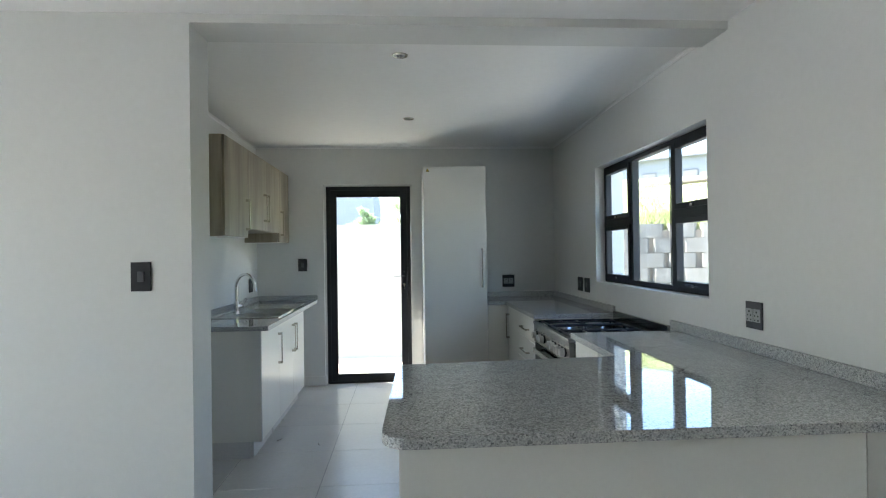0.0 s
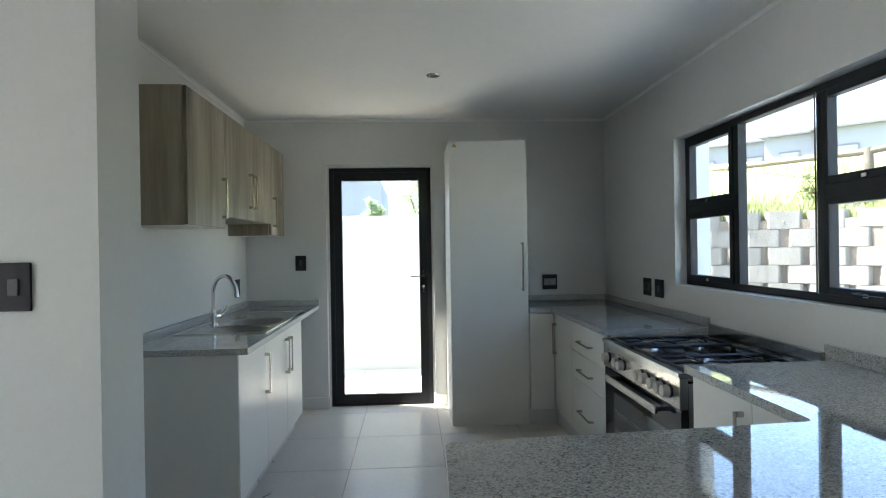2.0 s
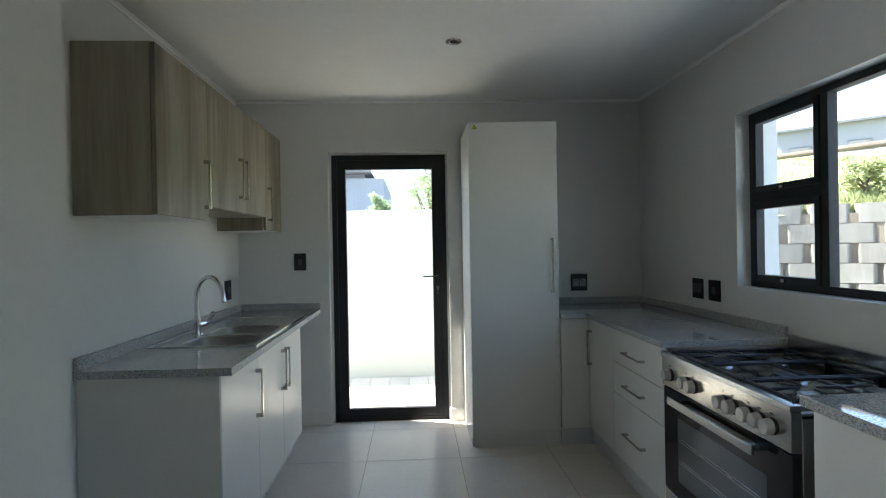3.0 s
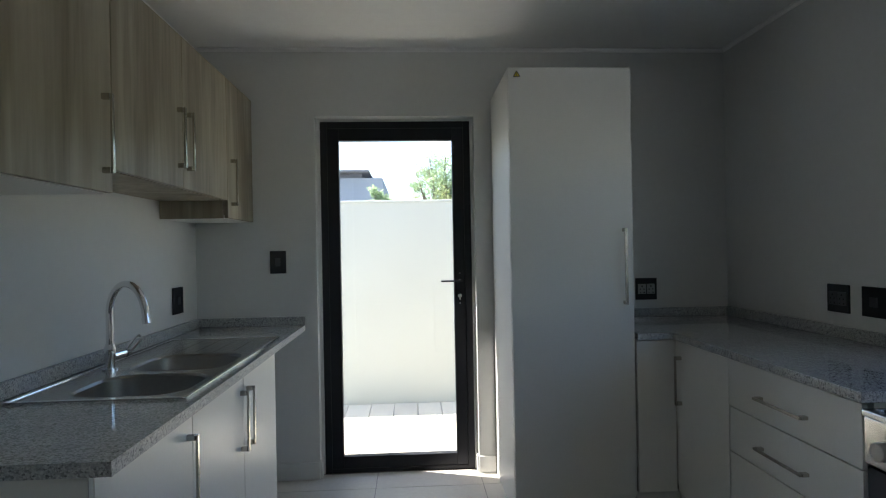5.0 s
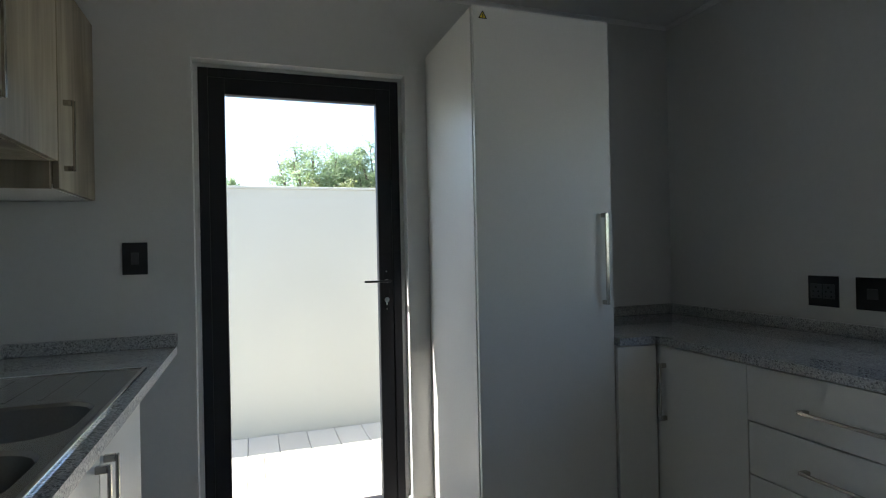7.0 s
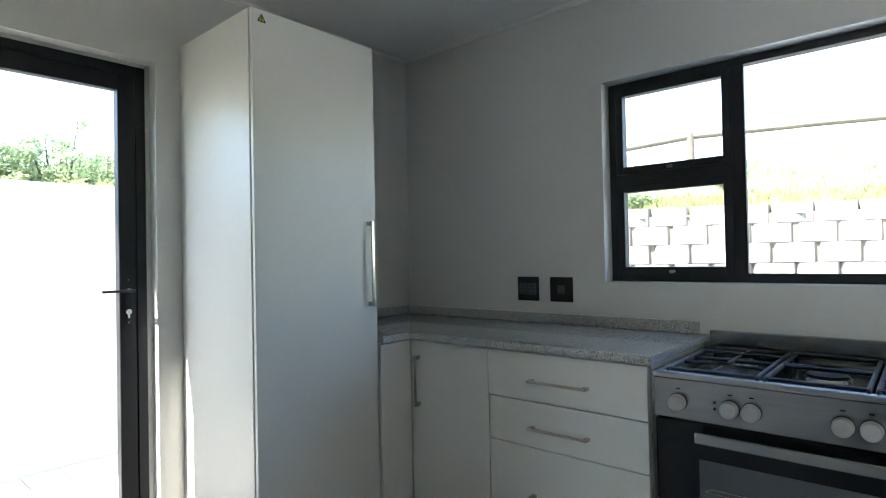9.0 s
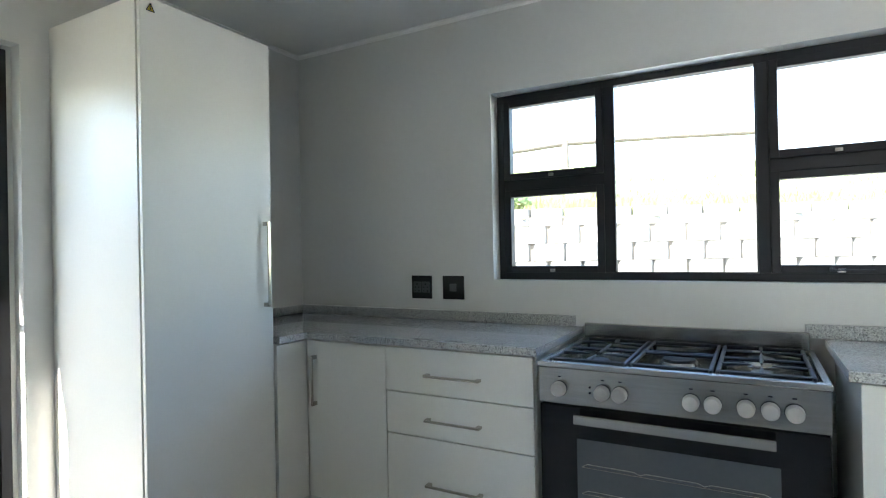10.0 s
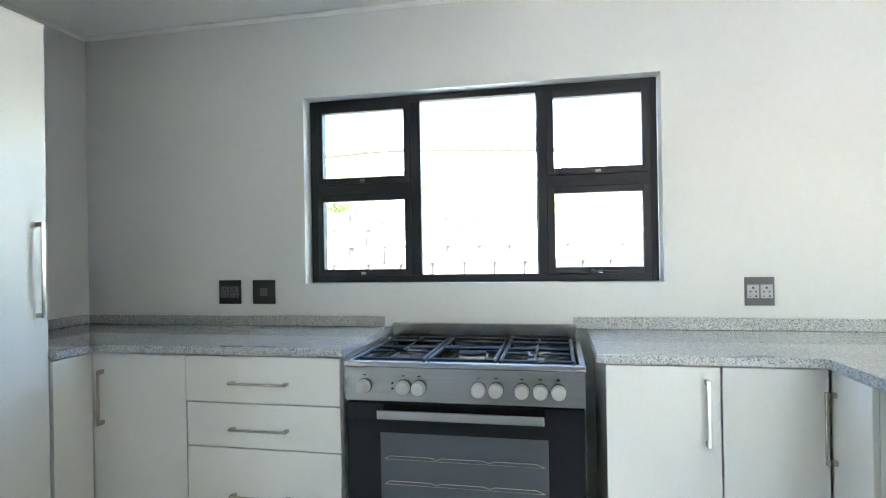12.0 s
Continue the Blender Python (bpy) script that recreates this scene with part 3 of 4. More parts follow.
prism(bm, [(SX_0, SY_0 + 0.012), (SX_0 + 0.012, SY_0 + 0.012), (SX_0 + 0.012, SY_1), (SX_0, SY_1)], SLAB1 + 0.0005, RIM1 + 0.003, 0.0015)
prism(bm, [(SX_0 + 0.012, SY_1 - 0.012), (SX_1 - 0.012, SY_1 - 0.012), (SX_1 - 0.012, SY_1), (SX_0 + 0.012, SY_1)], SLAB1 + 0.0005, RIM1 + 0.003, 0.0015)
part("raised_edge", bm, CHROME, sink, "polished raised edge")
for (bx0, bx1), (by0, by1) in SB:
    bm = bmesh.new()
    bowl(bm, bx0 - 0.001, bx1 + 0.001, by0 - 0.001, by1 + 0.001, RIM1, 0.72)
    b = part("bowl", bm, BOWL_STEEL, sink, "darker steel bowl", smooth=True)
    bm = bmesh.new()
    cx, cy = (bx0 + bx1) / 2, (by0 + by1) / 2
    cyl(bm, (cx, cy, 0.7205), (cx, cy, 0.724), 0.04, 0.036, 24)
    part("drain", bm, CHROME, b, "chrome drain strainer", True)
for k in range(4):
    x = -1.03 + k * 0.08
    part("drainer_ridge", boxes((x, x + 0.01, 4.72, 5.03, RIM1, RIM1 + 0.0007)), SINK, sink)

TX, TY = -1.12, 4.385
tap = thing("kitchen_tap", (TX, TY, RIM1), "chrome swan-neck mixer tap with side lever behind the sink", "tap")
bm = bmesh.new()
cyl(bm, (TX, TY, RIM1), (TX, TY, RIM1 + 0.006), 0.027, n=24)
cyl(bm, (TX, TY, RIM1 + 0.006), (TX, TY, 0.94), 0.0155, n=24)
cyl(bm, (TX, TY, 0.94), (TX, TY, 0.982), 0.0195, n=24)
cyl(bm, (TX, TY, 0.982), (TX, TY, 1.0), 0.0205, 0.015, n=24)
cyl(bm, (TX, TY, 0.953), (TX + 0.012, TY + 0.075, 0.953), 0.017, n=20)
part("tap_body", bm, CHROME, tap, smooth=True)
REACH = Vector((0.19, -0.13, 0))
pts = [Vector((TX, TY, 0.995)), Vector((TX, TY, 1.06))]
for k in range(15):
    a = radians(180 - k * 12.5)
    pts.append(Vector((TX, TY, 1.11)) + REACH * (0.5 + 0.5 * math.cos(a)) + Vector((0, 0, 0.113 * math.sin(a))))
pts.append(pts[-1] + (pts[-1] - pts[-2]).normalized() * 0.012)
part("spout", tube(bmesh.new(), pts, 0.0125, 16), CHROME, tap, smooth=True)
bm = bmesh.new()
cyl(bm, pts[-1], pts[-1] + (pts[-1] - pts[-2]).normalized() * 0.02, 0.0145, n=18)
part("aerator", bm, CHROME, tap, smooth=True)
bm = bmesh.new()
cyl(bm, (TX + 0.013, TY + 0.076, 0.953), (TX + 0.017, TY + 0.1, 0.953), 0.019, 0.014, n=18)
heel, tip = Vector((TX + 0.015, TY + 0.088, 0.953)), Vector((TX + 0.042, TY + 0.138, 1.006))
way = (tip - heel).normalized()
across = way.cross(Vector((0.75, -0.45, 0.5))).normalized()
loop = [heel + way * 0.012 + across * 0.009, heel + way * 0.05 + across * 0.011, tip - way * 0.012 + across * 0.011]
loop += [tip - way * 0.012 + across * 0.011 * math.cos(radians(q)) + way * 0.015 * math.sin(radians(q)) for q in (35, 65, 90, 115, 145)]
loop += [tip - way * 0.012 - across * 0.011, heel + way * 0.05 - across * 0.011, heel + way * 0.012 - across * 0.009]
tube(bm, loop, 0.0042, 10)
part("lever", bm, CHROME, tap, smooth=True)

# wall cabinets
def wall_cabinet(y0, y1, z0, z1, doors, label, near_panel=False, under=WHITE):
    t = thing("wall_cabinet", (-1.08, (y0 + y1) / 2, z0), label, "cabinet", "oak laminate wall cabinets over the sink")
    part("body", boxes((XL + 0.004, -0.952, y0 + 0.001, y1 - 0.001, z0 + 0.017, z1)), WOOD, t)
    part("bottom_panel", boxes((XL + 0.004, -0.939, y0 + 0.001, y1 - 0.001, z0, z0 + 0.0165)), under, t)
    if near_panel:
        part("end_panel", boxes((XL + 0.004, -0.9405, y0 - 0.016, y0, z0, z1), bevel=0.001), WOOD, t)
    for a, b, hy, h0, h1 in doors:
        d = front(t, "door", -0.938, -0.92, a, b, z0, z1, WOOD)
        bow_handle(d, (-0.92, hy, h0), (-0.92, hy, h1), (1, 0, 0))
    return t


UT = 2.207
wall_cabinet(3.497, 4.04, 1.515, UT, [(3.481, 4.04, 3.985, 1.58, 1.8)], "tall grey-oak laminate wall cabinet with one door", True)
wall_cabinet(4.04, 5.11, 1.588, UT, [(4.04, 4.575, 4.525, 1.675, 1.895), (4.575, 5.11, 4.612, 1.675, 1.895)], "shorter grey-oak laminate wall cabinet with two doors", False, WOOD)
wall_cabinet(5.11, 5.555, 1.5, UT, [(5.112, 5.555, 5.17, 1.575, 1.795)], "narrow grey-oak laminate wall cabinet in the corner", True)

# tall cupboard beside the door
t = thing("tall_cabinet", (0.775, 5.25, 0), "tall white melamine broom cupboard with one full-height door", "cabinet")
part("side_panel", boxes((0.473, 0.489, 4.976, 5.555, 0.0, 2.205), bevel=0.001), WHITE, t)
part("side_panel", boxes((1.061, 1.077, 4.97, 5.555, 0.0, 2.205), bevel=0.001), WHITE, t)
part("body", boxes((0.49, 1.06, 5.0, 5.553, 0.1, 2.203)), WHITE, t)
part("kickboard", boxes((0.49, 1.06, 4.962, 4.98, 0.0, 0.099)), WHITE, t)
d = front(t, "door", 0.472, 1.078, 4.95, 4.967, 0.1, 2.205)
bow_handle(d, (1.03, 4.95, 1.05), (1.03, 4.95, 1.405), (0, -1, 0), w=0.014)
sticker = thing("warning_sticker", (0.515, 4.9494, 2.16), "small yellow triangular electrical warning sticker on the cupboard", "sticker")
bm = bmesh.new()
vs = [bm.verts.new((0.515 + 0.017 * math.sin(radians(a)), 4.9488, 2.165 + 0.017 * math.cos(radians(a)))) for a in (0, 120, 240)]
fc = bm.faces.new(vs)
r = bmesh.ops.extrude_face_region(bm, geom=[fc])
bmesh.ops.translate(bm, verts=[v for v in r["geom"] if isinstance(v, bmesh.types.BMVert)], vec=(0, 0.001, 0))
part("triangle", bm, YELLOW, sticker)
bm = bmesh.new()
for a, b in ((0, 120), (120, 240), (240, 0)):
    pa, pb = (Vector((0.515 + 0.018 * math.sin(radians(q)), 4.948, 2.165 + 0.018 * math.cos(radians(q)))) for q in (a, b))
    cyl(bm, pa, pb, 0.0017, n=6)
part("border", bm, PLATE, sticker)
bm = bmesh.new()
tube(bm, [(0.516, 4.948, 2.173), (0.513, 4.948, 2.166), (0.517, 4.948, 2.165), (0.514, 4.948, 2.159)], 0.0015, 6)
part("bolt_symbol", bm, PLATE, sticker)

# corner and drawer units of the stove run
FXR = 1.275
t = thing("corner_cabinet", (1.5, 4.75, 0), "white melamine corner base cabinet with a nickel-handled door", "cabinet", "base cabinets along the stove wall")
part("body", boxes((1.309, XR - 0.003, 4.482, YB - 0.003, 0.12, 0.866)), WHITE, t)
part("kickboard", boxes((1.3, 1.316, 4.482, 4.962, 0, 0.119)), KICK, t)
part("kickboard", boxes((1.078, 1.3, 4.962, 4.978, 0, 0.119)), KICK, t)
front(t, "filler_panel", 1.079, FXR, 4.937, 4.953, 0.118, 0.862)
d = front(t, "door", FXR, FXR + 0.018, 4.482, 4.936, 0.118, 0.862)
bow_handle(d, (FXR, 4.885, 0.565), (FXR, 4.885, 0.782), (-1, 0, 0))

t = thing("drawer_cabinet", (1.58, 4.14, 0), "white melamine base cabinet with three nickel-handled drawers", "cabinet", "base cabinets along the stove wall")
part("body", boxes((1.309, XR - 0.003, 3.802, 4.481, 0.12, 0.866)), WHITE, t)
part("kickboard", boxes((1.3, 1.316, 3.802, 4.481, 0, 0.119)), KICK, t)
for z0, z1, hz in ((0.668, 0.862, 0.753), (0.486, 0.668, 0.567), (0.118, 0.486, 0.297)):
    d = front(t, "drawer", FXR, FXR + 0.018, 3.802, 4.4858 if z1 > 0.8 else 4.482, z0, z1)
    bow_handle(d, (FXR, 4.03, hz), (FXR, 4.265, hz), (-1, 0, 0), w=0.01)

# worktop in the corner
t = thing("worktop", (1.58, 4.6, SLAB0), "speckled grey polished granite worktop in the kitchen corner", "worktop")
bm = bmesh.new()
prism(bm, [(1.255, 3.782), (XR - 0.002, 3.782), (XR - 0.002, YB - 0.002), (1.08, YB - 0.002), (1.08, 4.918), (1.235, 4.918), (1.25, 4.912), (1.255, 4.898)], SLAB0, SLAB1, 0.0025)
matt_edges(part("slab", bm, GRANITE, t))
part("upstand", boxes((XR - 0.022, XR - 0.002, 3.815, YB - 0.023, SLAB1 + 0.0005, 0.952), bevel=0.002), HONED, t)
part("upstand", boxes((1.08, XR - 0.002, YB - 0.022, YB - 0.002, SLAB1 + 0.0005, 0.952), bevel=0.002), HONED, t)

# near units and peninsula
t = thing("base_cabinet", (1.58, 2.45, 0), "white melamine double-door corner base cabinet with one nickel handle", "cabinet", "base cabinets along the stove wall")
part("body", boxes((1.309, XR - 0.003, 2.088, 2.785, 0.12, 0.866)), WHITE, t)
part("kickboard", boxes((1.33, 1.346, 2.07, 2.785, 0, 0.119)), KICK, t)
d = front(t, "door", FXR, FXR + 0.018, 2.422, 2.803, 0.118, 0.862)
bow_handle(d, (FXR, 2.468, 0.598), (FXR, 2.468, 0.81), (-1, 0, 0))
front(t, "door", FXR, FXR + 0.018, 2.09, 2.42, 0.118, 0.862)
part("end_panel", boxes((1.2935, XR - 0.003, 2.7855, 2.8, 0.0, 0.866)), WHITE, t)

t = thing("peninsula_cabinet", (0.8, 1.6, 0), "white melamine peninsula cabinets with a plain panelled back", "cabinet")
part("body", boxes((0.29, 1.6, 1.17, 2.006, 0.12, 0.866)), WHITE, t)
part("back_panel", boxes((0.275, 1.62, 1.15, 1.168, 0.0, 0.866), bevel=0.001), WHITE, t)
part("end_panel", boxes((0.272, 0.288, 1.169, 2.025, 0.0, 0.866), bevel=0.001), WHITE, t)
part("filler_panel", boxes((1.64, XR - 0.002, 1.17, 1.19, 0.0, 0.866)), WHITE, t)
part("kickboard", boxes((0.29, 1.27, 1.93, 1.946, 0.0, 0.119)), KICK, t)
part("side_filler", boxes((1.032, 1.6, 2.006, 2.066, 0.12, 0.866)), WHITE, t)
d = front(t, "door", 1.03, 1.274, 2.067, 2.085, 0.118, 0.862)
bow_handle(d, (1.24, 2.085, 0.565), (1.24, 2.085, 0.785), (0, 1, 0))
for a, b, hx2 in ((0.29, 0.66, 0.615), (0.66, 1.03, 0.705)):
    d = front(t, "door", a, b, 2.01, 2.028, 0.118, 0.862)
    bow_handle(d, (hx2, 2.028, 0.598), (hx2, 2.028, 0.81), (0, 1, 0))

t = thing("worktop", (1.1, 1.9, SLAB0), "speckled grey polished granite peninsula worktop with rounded corners", "worktop")
R = 0.075
out = [(1.255, 2.832), (1.255, 2.13), (1.25, 2.112), (1.235, 2.1), (0.275, 2.04), (0.26, 2.035), (0.255, 2.02)]
PX, PY = 0.227, 1.08
for k in range(9):
    a = radians(180 + k * 11.25)
    out.append((PX + R + R * math.cos(a), PY + R + R * math.sin(a)))
out += [(XR - 0.002, PY), (XR - 0.002, 2.832)]
matt_edges(part("slab", prism(bmesh.new(), out, SLAB0, SLAB1, 0.0025), GRANITE, t))
part("upstand", boxes((XR - 0.022, XR - 0.002, PY, 2.895, SLAB1 + 0.0005, 0.955), bevel=0.002), HONED, t)

# ---- stove ----
SV0, SV1 = 2.872, 3.776
SF = 1.262
st = thing("gas_stove", (1.56, (SV0 + SV1) / 2, 0), "stainless steel freestanding gas stove with black oven door", "stove")
part("body", boxes((SF + 0.03, 1.885, SV0, SV1, 0.1, 0.812), bevel=0.003), STEEL, st, "brushed steel side casing")
bm = bmesh.new()
box(bm, SF - 0.012, 1.284, SV0 - 0.003, SV1 + 0.003, 0.836, 0.856, 0.004)
box(bm, 1.842, 1.885, SV0 - 0.003, SV1 + 0.003, 0.836, 0.856, 0.004)
box(bm, 1.28, 1.845, SV0 - 0.003, SV0 + 0.02, 0.8362, 0.8558, 0.004)
box(bm, 1.28, 1.845, SV1 - 0.02, SV1 + 0.003, 0.8362, 0.8558, 0.004)
top = part("hob_top", bm, STEEL, st, "brushed steel hob")
part("back_guard", boxes((1.862, 1.883, SV0 + 0.012, SV1 - 0.012, 0.8565, 0.923), bevel=0.003), PANEL, st)
panel = part("control_panel", boxes((SF - 0.006, SF + 0.029, SV0, SV1, 0.705, 0.8355), bevel=0.003), PANEL, st, "brushed steel control panel")
for y in (3.695, 3.54, 3.48, 3.254, 3.19, 3.096, 3.03, 2.966):
    bm = bmesh.new()
    cyl(bm, (SF - 0.0125, y, 0.762), (SF - 0.038, y, 0.762), 0.0262, 0.0245, 28)
    cyl(bm, (SF - 0.038, y, 0.762), (SF - 0.0402, y, 0.762), 0.0245, 0.0215, 28)
    knob = part("knob", bm, KNOB, panel, "silver control knob", True)
    bm = bmesh.new()
    cyl(bm, (SF - 0.0062, y, 0.762), (SF - 0.0124, y, 0.762), 0.0285, 0.027, 28)
    part("knob_base", bm, PLATE, knob, "black base ring", True)
    bm = boxes((SF - 0.0075, SF - 0.0062, y - 0.006, y + 0.006, 0.802, 0.806))
    part("knob_mark", bm, PLATE, panel)
for z in (0.775, 0.755):
    bm = bmesh.new()
    cyl(bm, (SF - 0.0062, 3.585, z), (SF - 0.009, 3.585, z), 0.004, n=10)
    part("indicator", bm, PLATE, panel)
oven = part("oven_door", boxes((SF, SF + 0.029, SV0 + 0.003, SV1 - 0.003, 0.225, 0.698), bevel=0.003), BLACKGLASS, st, "black glass oven door")
part("oven_window", boxes((SF - 0.0012, SF - 0.0002, 3.005, 3.637, 0.3, 0.585)), OVENDARK, oven, "grey see-through oven window")
bm = bmesh.new()
box(bm, SF - 0.05, SF - 0.036, 3.016, 3.636, 0.648, 0.682, 0.004)
for y in (3.05, 3.6):
    box(bm, SF - 0.037, SF - 0.0004, y - 0.012, y + 0.012, 0.655, 0.675, 0.002)
part("oven_handle", bm, STEEL, oven, "flat brushed steel bar handle")
for z in (0.485, 0.39):
    bm = bmesh.new()
    pts = [(SF - 0.003, 3.02, z), (SF - 0.003, 3.05, z + 0.012), (SF - 0.003, 3.2, z + 0.012), (SF - 0.003, 3.22, z + 0.004), (SF - 0.003, 3.24, z + 0.012), (SF - 0.003, 3.4, z + 0.012), (SF - 0.003, 3.42, z + 0.004), (SF - 0.003, 3.44, z + 0.012), (SF - 0.003, 3.6, z + 0.012), (SF - 0.003, 3.62, z)]
    tube(bm, pts, 0.0016, 6)
    cyl(bm, (SF - 0.003, 3.02, z), (SF - 0.003, 3.62, z), 0.0016, n=6)
    part("oven_rack", bm, STEEL, oven, "wire oven rack")
part("warming_drawer", boxes((SF, SF + 0.029, SV0 + 0.003, SV1 - 0.003, 0.105, 0.22), bevel=0.003), STEEL, st)
for x in (1.33, 1.84):
    for y in (SV0 + 0.05, SV1 - 0.05):
        bm = bmesh.new()
        cyl(bm, (x, y, 0.0), (x, y, 0.1), 0.02)
        part("leg", bm, IRON, st)
HOB = 0.822
part("hob_recess", boxes((1.28, 1.846, SV0 + 0.015, SV1 - 0.015, HOB - 0.006, HOB + 0.002)), HOBPLATE, top)
for x, y, r in ((1.44, 3.6, 0.045), (1.7, 3.6, 0.038), (1.57, 3.324, 0.062), (1.44, 3.05, 0.038), (1.7, 3.05, 0.048)):
    bm = bmesh.new()
    cyl(bm, (x, y, HOB + 0.002), (x, y, HOB + 0.012), r + 0.012, r + 0.004, 28)
    burner = part("burner", bm, STEEL, st, "round gas burner", True)
    bm = bmesh.new()
    cyl(bm, (x, y, HOB + 0.0122), (x, y, HOB + 0.021), r, r - 0.004, 28)
    part("burner_cap", bm, IRON if r > 0.04 else STEEL, burner, smooth=True)


def grate(y0, y1, burners):
    """Cast pan grate: a ring of round bars on flared feet, with tapered fingers towards each burner."""
    bm = bmesh.new()
    z = HOB + 0.036
    x0, x1 = 1.292, 1.832
    r = 0.0078
    for y in (y0 + r, y1 - r):
        tube(bm, [(x0, y, z - 0.004), (x0 + 0.03, y, z), (x1 - 0.03, y, z), (x1, y, z - 0.004)], r, 8)
    for x in (x0 + 0.012, x1 - 0.012):
        tube(bm, [(x, y0 + 0.004, z - 0.001), (x, y1 - 0.004, z - 0.001)], r, 8)
    for x in (x0, x1):
        for y in (y0 + r, y1 - r):
            tube(bm, [(x, y, z + 0.004), (x - 0.004, y, z - 0.012), (x, y, HOB + 0.002)], [0.005, 0.009, 0.006], 8)
    xm = (x0 + x1) / 2
    tube(bm, [(xm, y0 + r, z - 0.001), (xm, y1 - r, z - 0.001)], r * 0.9, 8)
    for cx, cy in burners:
        ends = [(cx, y0 + r, 0, 1), (cx, y1 - r, 0, -1)]
        for sx in (x0 + 0.012, xm, x1 - 0.012):
            if 0.05 < abs(sx - cx) < 0.2:
                ends.append((sx, cy, 1 if sx < cx else -1, 0))
        for fx, fy, dx, dy in ends:
            gap = abs(cx - fx) + abs(cy - fy) - 0.03
            tube(bm, [(fx, fy, z), (fx + dx * gap * 0.5, fy + dy * gap * 0.5, z + 0.004), (fx + dx * gap, fy + dy * gap, z + 0.005)], [0.0075, 0.006, 0.003], 8)
    part("grate", bm, IRON, st, "black cast iron pan grate", True)


for y0, y1, burners in ((2.903, 3.184, ((1.44, 3.05), (1.7, 3.05))), (3.19, 3.458, ((1.57, 3.324),)), (3.464, 3.745, ((1.44, 3.6), (1.7, 3.6)))):
    grate(y0, y1, burners)


# ---- switches and sockets ----
def wall_plate(name, centre, normal, w, h, kind, label, module=MODULE, face=PLATE):
    """Cover plate on a wall; kind: 'rocker', 'double' or 'socket'."""
    n = Vector(normal)
    side = Vector((0, 0, 1)).cross(n)
    c = Vector(centre)
    t = thing(name, c, label, name.replace("_", " "))

    def slab(u0, u1, v0, v1, d0, d1, bev=0.0015):
        a = c + side * u0 + n * d0 + Vector((0, 0, v0))
        b = c + side * u1 + n * d1 + Vector((0, 0, v1))
        return boxes((min(a.x, b.x), max(a.x, b.x), min(a.y, b.y), max(a.y, b.y), min(a.z, b.z), max(a.z, b.z)), bevel=bev)

    part("cover_plate", slab(-w / 2, w / 2, -h / 2, h / 2, 0.0005, 0.009, 0.002), face, t)
    if kind == "rocker":
        part("rocker", slab(-0.014, 0.014, -0.024, 0.024, 0.0092, 0.014), module, t)
    elif kind == "square":
        part("rocker", slab(-0.02, 0.02, -0.02, 0.02, 0.0092, 0.013), module, t)
    else:
        for u in (-0.027, 0.027):
            s = part("socket_outlet", slab(u - 0.0245, u + 0.0245, -0.03, 0.03, 0.0092, 0.0125), module, t)
            for du, dv, r in ((0, 0.016, 0.005), (-0.011, -0.001, 0.004), (0.011, -0.001, 0.004), (0.012, -0.021, 0.0045), (-0.012, -0.021, 0.003)):
                bm = bmesh.new()
                p0 = c + side * (u + du) + Vector((0, 0, dv)) + n * 0.0126
                cyl(bm, p0, p0 + n * 0.0006, r, n=10)
                part("pin_hole", bm, GASKET, s)
    return t


wall_plate("light_switch", (-0.917, STUB_Y0, 1.29), (0, -1, 0), 0.09, 0.134, "rocker", "black light switch with grey rocker beside the kitchen entrance")
wall_plate("light_switch", (-0.783, YB, 1.268), (0, -1, 0), 0.092, 0.131, "rocker", "black light switch with grey rocker beside the back door")
wall_plate("isolator_switch", (XL, 5.29, 1.08), (1, 0, 0), 0.125, 0.14, "square", "black isolator switch on the wall behind the sink")
wall_plate("wall_socket", (XR, 4.672, 1.074), (-1, 0, 0), 0.128, 0.126, "socket", "black double wall socket above the corner worktop")
wall_plate("isolator_switch", (XR, 4.475, 1.074), (-1, 0, 0), 0.128, 0.126, "square", "black stove isolator switch beside the window")
wall_plate("wall_socket", (XR, 2.095, 1.072), (-1, 0, 0), 0.12, 0.125, "socket", "dark grey double wall socket with pale outlets above peninsula", MODULE_W, GREY_PLATE)
wall_plate("wall_socket", (1.395, YB, 1.066), (0, -1, 0), 0.13, 0.13, "socket", "black double wall socket in the dark corner", MODULE_W)

# ---- ceiling downlights ----
for x, y in ((0.28, 2.8), (0.337, 4.305)):
    t = thing("downlight", (x, y, CEILING - 0.01), "small round recessed downlight, switched off", "ceiling light", "kitchen downlights")
    bm = bmesh.new()
    n_seg = 28
    rr = [(0.046, 0.0), (0.044, -0.005), (0.034, -0.006), (0.03, 0.0), (0.028, 0.006)]
    rings = [[bm.verts.new((x + r * math.cos(k * math.tau / n_seg), y + r * math.sin(k * math.tau / n_seg), CEILING - 0.001 + h)) for k in range(n_seg)] for r, h in rr]
    for a, b in zip(rings, rings[1:]):
        for k in range(n_seg):
            bm.faces.new((a[k], a[(k + 1) % n_seg], b[(k + 1) % n_seg], b[k]))
    part("bezel", bm, NICKEL, t, "satin metal ring", True)
    bm = bmesh.new()
    cyl(bm, (x, y, CEILING - 0.0045), (x, y, CEILING - 0.0005), 0.029, n=24)
    part("lens", bm, LAMP_FACE, t, smooth=True)
    for a in range(5):
        bm = bmesh.new()
        px, py = x + 0.014 * math.cos(a * math.tau / 5), y + 0.014 * math.sin(a * math.tau / 5)
        cyl(bm, (px, py, CEILING - 0.0075), (px, py, CEILING - 0.0046), 0.006, n=10)
        part("reflector_cup", bm, PLATE, t)

